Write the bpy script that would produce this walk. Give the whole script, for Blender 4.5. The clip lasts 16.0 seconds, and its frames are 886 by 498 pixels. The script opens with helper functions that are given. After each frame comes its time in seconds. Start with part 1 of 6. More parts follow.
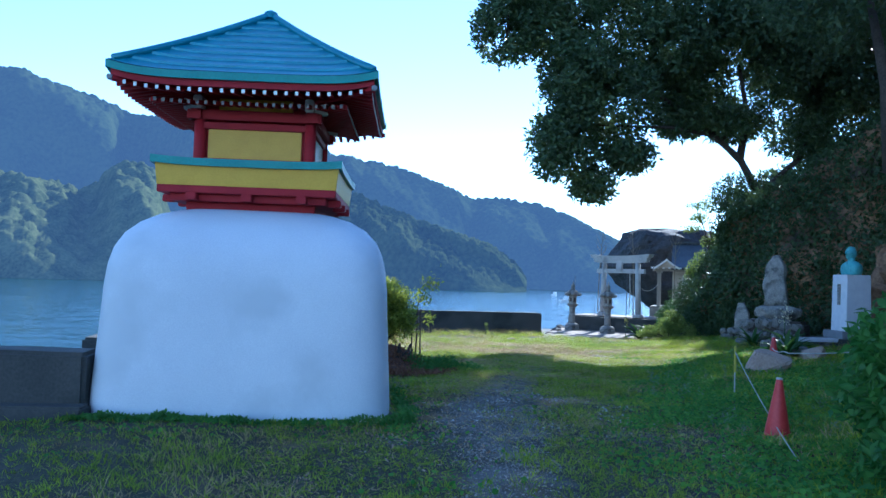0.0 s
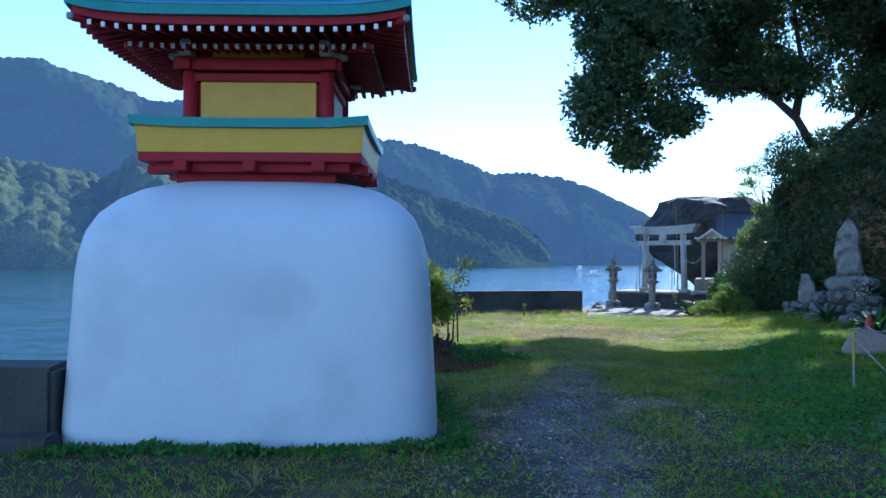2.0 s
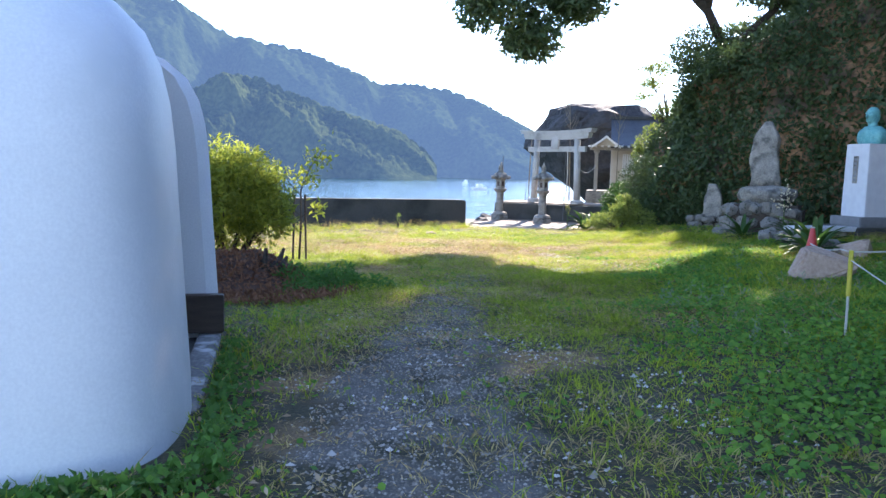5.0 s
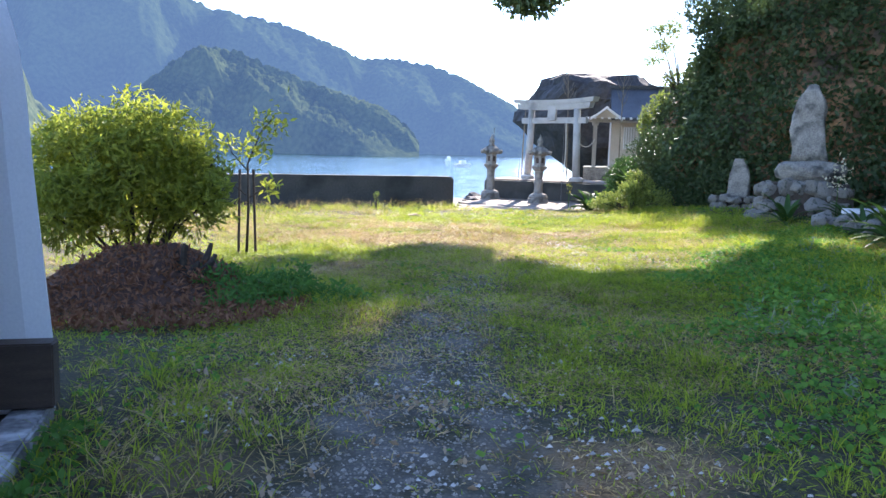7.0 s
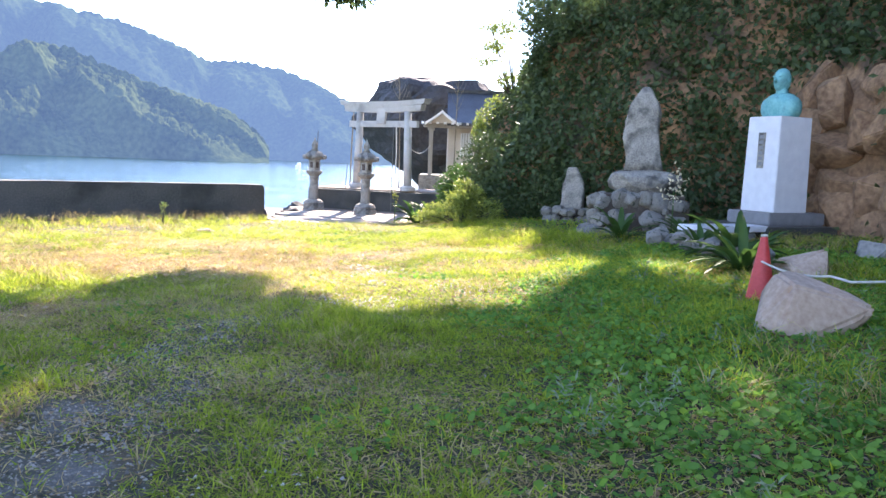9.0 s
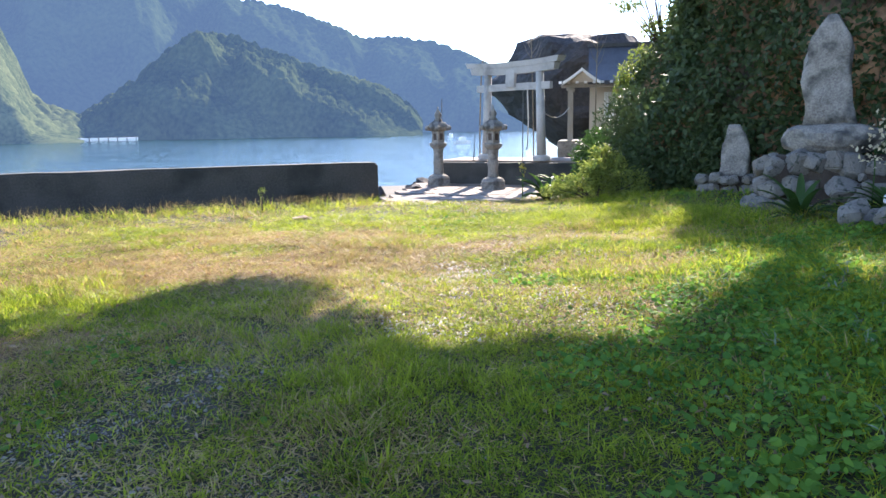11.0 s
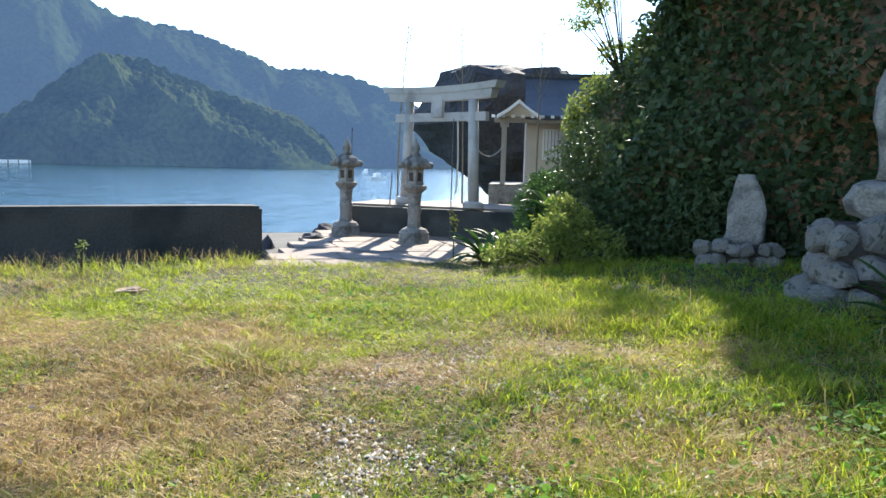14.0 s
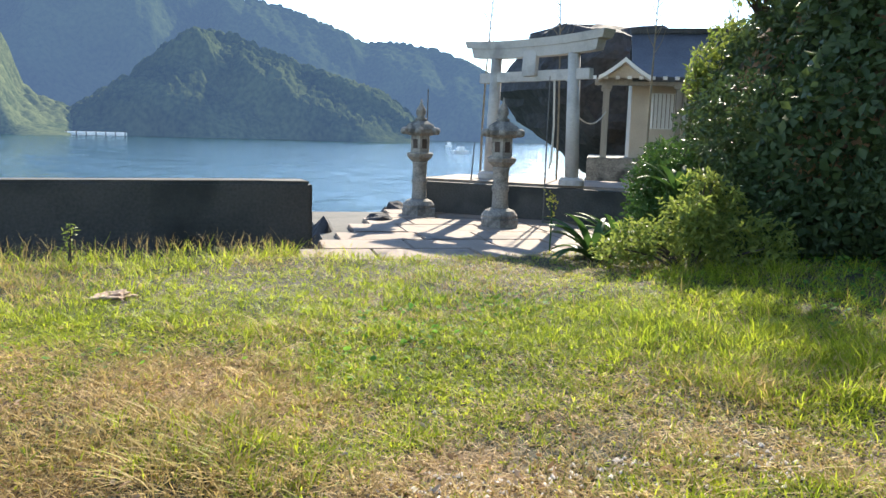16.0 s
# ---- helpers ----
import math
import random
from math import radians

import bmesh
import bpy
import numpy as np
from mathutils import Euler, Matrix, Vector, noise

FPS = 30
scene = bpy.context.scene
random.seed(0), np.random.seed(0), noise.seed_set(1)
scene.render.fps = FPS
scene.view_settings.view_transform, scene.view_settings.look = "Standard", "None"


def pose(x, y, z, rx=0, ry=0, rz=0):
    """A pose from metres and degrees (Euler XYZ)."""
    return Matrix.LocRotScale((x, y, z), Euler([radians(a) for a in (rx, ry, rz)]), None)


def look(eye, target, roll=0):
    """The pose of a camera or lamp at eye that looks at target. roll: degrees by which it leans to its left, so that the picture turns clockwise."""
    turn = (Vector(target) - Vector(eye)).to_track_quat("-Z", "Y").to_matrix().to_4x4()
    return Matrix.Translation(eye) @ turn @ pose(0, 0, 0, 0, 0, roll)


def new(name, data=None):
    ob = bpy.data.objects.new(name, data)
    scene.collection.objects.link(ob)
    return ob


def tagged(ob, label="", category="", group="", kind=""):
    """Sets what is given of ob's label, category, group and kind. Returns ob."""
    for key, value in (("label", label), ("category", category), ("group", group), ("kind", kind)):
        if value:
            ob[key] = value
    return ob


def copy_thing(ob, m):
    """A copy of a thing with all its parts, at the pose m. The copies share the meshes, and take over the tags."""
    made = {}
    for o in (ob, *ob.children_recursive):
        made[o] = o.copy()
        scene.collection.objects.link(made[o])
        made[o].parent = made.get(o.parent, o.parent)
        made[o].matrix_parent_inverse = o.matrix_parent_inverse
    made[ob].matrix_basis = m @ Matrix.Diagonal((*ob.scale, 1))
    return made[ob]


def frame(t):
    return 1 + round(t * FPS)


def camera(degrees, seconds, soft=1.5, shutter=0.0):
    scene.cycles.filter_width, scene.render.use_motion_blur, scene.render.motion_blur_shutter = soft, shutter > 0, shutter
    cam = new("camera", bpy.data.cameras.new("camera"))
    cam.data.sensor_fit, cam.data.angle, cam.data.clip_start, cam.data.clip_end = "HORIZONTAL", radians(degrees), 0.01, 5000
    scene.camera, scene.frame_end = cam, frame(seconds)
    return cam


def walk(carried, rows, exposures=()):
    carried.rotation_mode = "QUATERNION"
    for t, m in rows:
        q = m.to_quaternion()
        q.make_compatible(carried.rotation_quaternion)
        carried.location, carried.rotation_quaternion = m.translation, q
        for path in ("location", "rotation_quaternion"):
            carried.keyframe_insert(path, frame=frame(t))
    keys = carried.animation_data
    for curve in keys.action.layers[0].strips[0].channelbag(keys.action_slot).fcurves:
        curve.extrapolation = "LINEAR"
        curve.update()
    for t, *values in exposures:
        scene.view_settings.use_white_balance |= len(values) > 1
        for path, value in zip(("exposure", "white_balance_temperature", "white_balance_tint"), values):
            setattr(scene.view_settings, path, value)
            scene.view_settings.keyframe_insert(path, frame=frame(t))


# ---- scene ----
cam = camera(58.8, 16.0)
METRES, EYE, TILT, LEAN, TURN = 22.1, 1.5, -1.1, -1.5, -5.9
ROWS = [
    (0.0, 0.0, 0.0, 0.0, -0.03, 3.3, -0.46),
    (0.5, -0.003, 0.031, -0.0, -3.3, 0.62, -0.65),
    (1.0, -0.0084, 0.0592, 0.0015, -1.52, 0.43, -0.27),
    (1.5, -0.0143, 0.0827, 0.0058, 1.27, 1.59, 0.57),
    (2.0, -0.0171, 0.101, 0.0043, 1.61, 1.66, 1.22),
    (2.5, -0.0156, 0.1258, 0.0024, 0.29, 0.12, 2.63),
    (3.0, -0.012, 0.1537, -0.0035, -2.54, -2.89, 3.95),
    (5.5, 0.0154, 0.3193, -0.0103, -6.83, -4.96, -0.12),
    (6.0, 0.0152, 0.3564, -0.012, -1.72, -5.24, -1.03),
    (6.5, 0.016, 0.3886, -0.0104, -3.33, -5.72, -0.97),
    (7.0, 0.0255, 0.422, -0.0119, -7.89, -6.41, 0.01),
    (7.5, 0.0367, 0.4493, -0.0127, -15.67, -8.19, -0.71),
    (8.0, 0.0561, 0.4723, -0.0135, -21.08, -9.15, 0.89),
    (8.5, 0.0757, 0.4964, -0.0138, -20.42, -8.18, -1.69),
    (9.0, 0.0915, 0.5215, -0.0122, -18.35, -5.85, -0.54),
    (9.5, 0.1077, 0.5478, -0.0111, -10.8, -5.67, 0.84),
    (12.0, 0.1629, 0.6806, -0.0099, -6.99, -8.71, 2.48),
    (12.5, 0.1675, 0.7174, -0.0049, -10.2, -6.65, 1.7),
    (13.0, 0.1761, 0.7559, -0.001, -13.33, -4.13, 1.0),
    (13.5, 0.1751, 0.7901, -0.0024, -14.75, -3.83, 0.13),
    (14.0, 0.1795, 0.8205, -0.0076, -13.35, -5.56, 0.28),
    (14.5, 0.1803, 0.8453, -0.0117, -8.74, -6.73, 0.11),
    (15.0, 0.185, 0.8776, -0.0097, -5.87, -4.31, 2.16),
    (15.5, 0.194, 0.9146, -0.0127, -4.23, -7.05, 0.08),
    (16.0, 0.2028, 0.949, -0.0115, -7.28, -7.4, -0.02),
]
EXPOSURES = [(0.0, 1.2, 4750, 11), (0.5, 1.4, 4900, 13), (1.0, 1.42, 5000, 15), (1.5, 1.05, 4800, 12), (2.5, 0.97, 4800, 12), (3.0, 1.25, 4900, 14), (5.5, 2.02, 6200, 22), (6.0, 1.72, 6000, 20), (6.5, 2.1, 6400, 23), (7.0, 1.98, 6000, 22), (7.5, 2.25, 6400, 25), (8.5, 2.55, 6700, 26), (9.0, 2.5, 6500, 26), (9.5, 2.12, 6300, 23), (12.5, 1.72, 6250, 20), (13.5, 1.45, 5950, 12), (14.5, 1.5, 6300, 14), (15.0, 1.45, 6350, 13), (15.5, 1.35, 6550, 10), (16.0, 1.53, 6550, 13)]
walk(cam, [(t, pose(0, 0, EYE, TILT, LEAN, TURN) @ pose(METRES * x, METRES * y, METRES * z, 90 + pitch, roll, yaw)) for t, x, y, z, yaw, pitch, roll in ROWS], EXPOSURES)

# ---- world, sun, exposure ----
SUN_AZ, SUN_EL = 27.0, 30.0      # degrees: from +y towards +x, above the horizon
world = bpy.data.worlds.new("sky")
scene.world = world
world.use_nodes = True
sky = world.node_tree.nodes.new("ShaderNodeTexSky")
sky.sky_type, sky.sun_disc = "NISHITA", False
sky.sun_elevation, sky.sun_rotation = radians(SUN_EL), radians(SUN_AZ)
sky.air_density, sky.dust_density, sky.ozone_density = 1.0, 0.0, 2.0
back = world.node_tree.nodes["Background"]
world.node_tree.links.new(sky.outputs[0], back.inputs[0])
back.inputs[1].default_value = 0.15
sun = new("sun", bpy.data.lights.new("sun", "SUN"))
sun.data.energy, sun.data.angle, sun.data.color = 4.9, radians(0.6), (1.0, 0.91, 0.73)
ca, sa, ce, se = math.cos(radians(SUN_AZ)), math.sin(radians(SUN_AZ)), math.cos(radians(SUN_EL)), math.sin(radians(SUN_EL))
sun.matrix_world = look((60 * sa * ce, 60 * ca * ce, 60 * se), (0, 0, 0))

# ---- materials ----
def rgb(c):
    return (c[0], c[1], c[2], 1.0)


def surface(name, a, b, scale=3.0, fine=40.0, rough=0.8, bump=0.3, metal=0.0, third=None, third_scale=1.0, translucent=0.0, random_tint=0.0, coord="Object", depth=0.01, spec=0.5, haze_glow=None, stretch=None, island=False):
    """Two-scale colour variation between a and b, an optional third tone in patches, and a bump."""
    m = bpy.data.materials.new(name)
    m.use_nodes = True
    nt = m.node_tree
    n, l = nt.nodes, nt.links
    p = n["Principled BSDF"]
    tc = n.new("ShaderNodeTexCoord")
    vec = tc.outputs[coord]
    if stretch:
        mp = n.new("ShaderNodeMapping")
        mp.inputs["Scale"].default_value = stretch
        l.new(vec, mp.inputs[0])
        vec = mp.outputs[0]
    n1, n2 = n.new("ShaderNodeTexNoise"), n.new("ShaderNodeTexNoise")
    n1.inputs["Scale"].default_value, n1.inputs["Detail"].default_value = scale, 4
    n2.inputs["Scale"].default_value, n2.inputs["Detail"].default_value = fine, 3
    l.new(vec, n1.inputs["Vector"]), l.new(vec, n2.inputs["Vector"])
    mix = n.new("ShaderNodeMath")
    mix.operation = "MULTIPLY_ADD"
    mix.inputs[1].default_value = 0.5
    l.new(n1.outputs[0], mix.inputs[0])
    half = n.new("ShaderNodeMath")
    half.operation = "MULTIPLY"
    half.inputs[1].default_value = 0.5
    l.new(n2.outputs[0], half.inputs[0]), l.new(half.outputs[0], mix.inputs[2])
    ramp = n.new("ShaderNodeMapRange")
    ramp.inputs["From Min"].default_value, ramp.inputs["From Max"].default_value = 0.36, 0.64
    l.new(mix.outputs[0], ramp.inputs["Value"])
    fac = ramp.outputs[0]
    if random_tint:
        src = n.new("ShaderNodeNewGeometry").outputs["Random Per Island"] if island else n.new("ShaderNodeObjectInfo").outputs["Random"]
        blend = n.new("ShaderNodeMix")
        blend.inputs[0].default_value = random_tint
        l.new(fac, blend.inputs[2]), l.new(src, blend.inputs[3])
        fac = blend.outputs[0]
    cm = n.new("ShaderNodeMix")
    cm.data_type = "RGBA"
    cm.inputs[6].default_value, cm.inputs[7].default_value = rgb(a), rgb(b)
    l.new(fac, cm.inputs[0])
    col = cm.outputs[2]
    if third:
        n3 = n.new("ShaderNodeTexNoise")
        n3.inputs["Scale"].default_value, n3.inputs["Detail"].default_value = third_scale, 6
        l.new(vec, n3.inputs["Vector"])
        r3 = n.new("ShaderNodeMapRange")
        r3.inputs["From Min"].default_value, r3.inputs["From Max"].default_value = 0.52, 0.66
        l.new(n3.outputs[0], r3.inputs["Value"])
        c3 = n.new("ShaderNodeMix")
        c3.data_type = "RGBA"
        c3.inputs[7].default_value = rgb(third)
        l.new(r3.outputs[0], c3.inputs[0]), l.new(col, c3.inputs[6])
        col = c3.outputs[2]
    l.new(col, p.inputs["Base Color"])
    p.inputs["Roughness"].default_value, p.inputs["Metallic"].default_value = rough, metal
    p.inputs["Specular IOR Level"].default_value = spec
    # even emission that stands in for haze over distant ground
    if haze_glow:
        p.inputs["Emission Color"].default_value, p.inputs["Emission Strength"].default_value = rgb(haze_glow), 1.0
    if bump:
        bn = n.new("ShaderNodeBump")
        bn.inputs["Strength"].default_value, bn.inputs["Distance"].default_value = bump, depth
        l.new(mix.outputs[0], bn.inputs["Height"]), l.new(bn.outputs[0], p.inputs["Normal"])
    if translucent:
        tr, ms = n.new("ShaderNodeBsdfTranslucent"), n.new("ShaderNodeMixShader")
        ms.inputs[0].default_value = translucent
        l.new(col, tr.inputs[0]), l.new(p.outputs[0], ms.inputs[1]), l.new(tr.outputs[0], ms.inputs[2])
        l.new(ms.outputs[0], n["Material Output"].inputs[0])
    return m


def leafy(name, a, b, t=0.45, rough=0.5, spec=0.3):
    return surface(name, a, b, scale=0.6, fine=3, rough=rough, bump=0, translucent=t, random_tint=0.6, island=True, spec=spec)


M_PLASTER = surface("white_plaster", (0.60, 0.61, 0.63), (0.70, 0.71, 0.72), 1.2, 60, 0.55, 0.25, third=(0.56, 0.575, 0.585), third_scale=0.9, depth=0.004)
M_RED = surface("red_lacquer", (0.27, 0.014, 0.022), (0.36, 0.022, 0.03), 4, 60, 0.6, 0.1, spec=0.2)
M_YELLOW = surface("yellow_paint", (0.58, 0.33, 0.015), (0.66, 0.39, 0.025), 4, 50, 0.5, 0.1)
M_GREEN = surface("green_copper_paint", (0.02, 0.20, 0.17), (0.04, 0.27, 0.23), 3, 30, 0.45, 0.1)
M_ROOF = surface("blue_green_sheet_metal", (0.035, 0.17, 0.22), (0.06, 0.24, 0.30), 2, 20, 0.35, 0.15, metal=0.2)
M_WHITE = surface("white_paint", (0.76, 0.76, 0.74), (0.84, 0.84, 0.82), 3, 40, 0.6, 0.1)
M_DARKWOOD = surface("dark_wood", (0.035, 0.022, 0.016), (0.075, 0.05, 0.035), 3, 40, 0.7, 0.4, stretch=(1, 8, 8))
M_CONCRETE = surface("dark_weathered_concrete", (0.045, 0.045, 0.04), (0.085, 0.08, 0.07), 1.3, 25, 0.9, 0.6, third=(0.028, 0.03, 0.026), third_scale=0.8, depth=0.02)
M_STONE = surface("weathered_granite", (0.15, 0.135, 0.115), (0.36, 0.33, 0.28), 4, 35, 0.9, 0.8, third=(0.065, 0.063, 0.055), third_scale=3.0, depth=0.012)
M_TORII = surface("pale_granite", (0.38, 0.36, 0.33), (0.50, 0.48, 0.45), 2, 40, 0.8, 0.35, third=(0.27, 0.26, 0.24), third_scale=1.6)
M_SLAB = surface("worn_paving_stone", (0.20, 0.15, 0.112), (0.31, 0.24, 0.185), 1.5, 30, 0.88, 0.5, third=(0.13, 0.11, 0.09), third_scale=1.2, random_tint=0.4)
M_CAIRN = surface("field_stone", (0.13, 0.12, 0.10), (0.30, 0.27, 0.23), 3, 20, 0.92, 0.6, third=(0.05, 0.06, 0.045), third_scale=3, random_tint=0.4, depth=0.02)
M_TANROCK = surface("tan_boulder_rock", (0.33, 0.22, 0.15), (0.50, 0.37, 0.27), 2.5, 22, 0.9, 0.7, third=(0.20, 0.14, 0.10), third_scale=2, depth=0.03)
M_CLIFF = surface("brown_cliff_rock", (0.15, 0.08, 0.042), (0.40, 0.235, 0.125), 1.2, 11, 0.95, 0.9, third=(0.05, 0.045, 0.035), third_scale=0.7, depth=0.08)
M_SEAROCK = surface("dark_sea_rock", (0.03, 0.03, 0.032), (0.075, 0.07, 0.068), 0.6, 6, 0.9, 0.9, depth=0.15)
M_MARBLE = surface("polished_white_granite", (0.58, 0.58, 0.60), (0.70, 0.70, 0.71), 6, 120, 0.35, 0.05)
M_GREYGRANITE = surface("grey_granite_side", (0.16, 0.16, 0.165), (0.24, 0.24, 0.245), 6, 120, 0.5, 0.1)
M_BRONZE = surface("verdigris_bronze", (0.10, 0.33, 0.32), (0.20, 0.47, 0.46), 5, 30, 0.6, 0.2, metal=0.1, third=(0.06, 0.19, 0.18), third_scale=4)
M_CONE = surface("faded_red_plastic", (0.48, 0.035, 0.03), (0.58, 0.06, 0.05), 5, 30, 0.5, 0.05)
M_ROPE = surface("pale_rope", (0.40, 0.38, 0.32), (0.55, 0.52, 0.45), 20, 90, 0.9, 0.3)
M_STAKE = surface("yellow_stake_paint", (0.45, 0.38, 0.03), (0.55, 0.48, 0.06), 6, 40, 0.6, 0.1)
M_STEEL = surface("dull_steel", (0.10, 0.10, 0.10), (0.18, 0.17, 0.16), 6, 40, 0.55, 0.1, metal=0.6)
M_BARK = surface("dark_bark", (0.035, 0.027, 0.02), (0.085, 0.065, 0.05), 3, 18, 0.95, 0.8, depth=0.03)
M_MULCH = surface("red_brown_earth", (0.05, 0.026, 0.018), (0.13, 0.066, 0.04), 4, 45, 0.95, 0.4, third=(0.06, 0.03, 0.02), third_scale=6)
M_KERB = surface("flaking_whitewashed_kerb", (0.10, 0.095, 0.09), (0.26, 0.25, 0.235), 3, 30, 0.9, 0.5, third=(0.55, 0.54, 0.52), third_scale=5)
M_TILE = surface("dark_roof_tile", (0.035, 0.038, 0.045), (0.07, 0.075, 0.085), 2, 20, 0.5, 0.3)
M_OLDWOOD = surface("grey_weathered_wood", (0.25, 0.22, 0.18), (0.36, 0.33, 0.28), 2, 30, 0.8, 0.3, stretch=(8, 8, 1))
M_STALK = surface("dry_bamboo", (0.13, 0.11, 0.075), (0.24, 0.20, 0.14), 4, 30, 0.7, 0.1)
M_CREAM = surface("cream_wall", (0.50, 0.43, 0.34), (0.62, 0.55, 0.45), 2, 30, 0.8, 0.15)
M_GRASS = leafy("grass_blade", (0.07, 0.15, 0.012), (0.60, 0.66, 0.055), 0.58, 0.52, 0.16)
M_DRYGRASS = leafy("dry_grass_blade", (0.22, 0.15, 0.05), (0.72, 0.56, 0.22), 0.42, 0.6, 0.14)
M_WEED = leafy("weed_leaf", (0.055, 0.16, 0.03), (0.14, 0.28, 0.05), 0.5)
M_CLOVER = leafy("clover_leaf", (0.05, 0.17, 0.032), (0.24, 0.42, 0.055), 0.5, 0.75)
M_TREELEAF = leafy("evergreen_leaf", (0.055, 0.095, 0.045), (0.12, 0.165, 0.06), 0.4, 0.35)
M_IVY = leafy("ivy_leaf", (0.032, 0.062, 0.022), (0.085, 0.12, 0.038), 0.28, 0.5)
M_BUSHLEAF = leafy("bright_shrub_leaf", (0.13, 0.19, 0.03), (0.46, 0.48, 0.06), 0.55)
M_PATHLEAF = leafy("mixed_shrub_leaf", (0.09, 0.15, 0.03), (0.32, 0.36, 0.075), 0.5)
M_PLANTLEAF = leafy("strap_leaf", (0.035, 0.085, 0.02), (0.08, 0.15, 0.03), 0.35, 0.55)
M_YELLOWLEAF = leafy("yellow_flower", (0.55, 0.45, 0.05), (0.7, 0.6, 0.1), 0.4)
M_LITTER = leafy("dead_leaf_litter", (0.11, 0.045, 0.022), (0.34, 0.17, 0.09), 0.15, 0.9)
M_STRAW = leafy("lying_straw", (0.15, 0.08, 0.03), (0.80, 0.58, 0.27), 0.28, 0.6, 0.14)
M_SPRIG = leafy("grey_green_sprig", (0.16, 0.22, 0.12), (0.28, 0.34, 0.2), 0.35, 0.7)
M_FALLEN = leafy("dry_fallen_leaf", (0.24, 0.13, 0.06), (0.55, 0.42, 0.28), 0.2, 0.8)
M_BLOSSOM = leafy("cream_blossom", (0.6, 0.5, 0.3), (0.75, 0.66, 0.45), 0.4)


def ground_material():
    """Soil and thatch, with gravel where the path is worn."""
    m = bpy.data.materials.new("lawn_soil_and_gravel")
    m.use_nodes = True
    n, l = m.node_tree.nodes, m.node_tree.links
    p = n["Principled BSDF"]
    tc = n.new("ShaderNodeTexCoord")

    def noise_at(s, d=4):
        t = n.new("ShaderNodeTexNoise")
        t.inputs["Scale"].default_value, t.inputs["Detail"].default_value = s, d
        l.new(tc.outputs["Object"], t.inputs["Vector"])
        return t.outputs[0]

    def mixed(f, c1, c2):
        x = n.new("ShaderNodeMix")
        x.data_type = "RGBA"
        l.new(f, x.inputs[0])
        for k, c in ((6, c1), (7, c2)):
            if isinstance(c, tuple):
                x.inputs[k].default_value = rgb(c)
            else:
                l.new(c, x.inputs[k])
        return x.outputs[2]

    def stepped(v, lo, hi):
        r = n.new("ShaderNodeMapRange")
        r.inputs["From Min"].default_value, r.inputs["From Max"].default_value = lo, hi
        l.new(v, r.inputs["Value"])
        return r.outputs[0]

    green = mixed(stepped(noise_at(30), 0.35, 0.65), (0.02, 0.022, 0.009), (0.075, 0.062, 0.026))
    dry = mixed(stepped(noise_at(0.8), 0.57, 0.74), green, (0.16, 0.11, 0.055))
    burnt = n.new("ShaderNodeAttribute")
    burnt.attribute_name = "parched"
    ragged = n.new("ShaderNodeMath")
    ragged.operation = "MULTIPLY_ADD"
    ragged.inputs[1].default_value = 0.8
    l.new(noise_at(5, 5), ragged.inputs[0]), l.new(burnt.outputs["Fac"], ragged.inputs[2])
    straw = mixed(stepped(noise_at(60), 0.35, 0.65), (0.11, 0.068, 0.03), (0.28, 0.18, 0.085))
    dry = mixed(stepped(ragged.outputs[0], 0.8, 1.35), dry, straw)
    vor = n.new("ShaderNodeTexVoronoi")
    vor.inputs["Scale"].default_value = 60
    l.new(tc.outputs["Object"], vor.inputs["Vector"])
    sep = n.new("ShaderNodeSeparateColor")
    l.new(vor.outputs["Color"], sep.inputs[0])
    stones = mixed(sep.outputs[0], (0.10, 0.085, 0.065), (0.26, 0.22, 0.165))
    gap = mixed(stepped(vor.outputs["Distance"], 0.25, 0.6), stones, (0.11, 0.10, 0.085))
    attr = n.new("ShaderNodeAttribute")
    attr.attribute_name = "gravel"
    add = n.new("ShaderNodeMath")
    add.operation = "MULTIPLY_ADD"
    add.inputs[1].default_value = 1.6
    l.new(noise_at(2.2, 6), add.inputs[0]), l.new(attr.outputs["Fac"], add.inputs[2])
    l.new(mixed(stepped(add.outputs[0], 1.12, 1.42), dry, gap), p.inputs["Base Color"])
    bn = n.new("ShaderNodeBump")
    bn.inputs["Strength"].default_value, bn.inputs["Distance"].default_value = 0.8, 0.02
    l.new(noise_at(50), bn.inputs["Height"]), l.new(bn.outputs[0], p.inputs["Normal"])
    p.inputs["Roughness"].default_value = 0.95
    return m


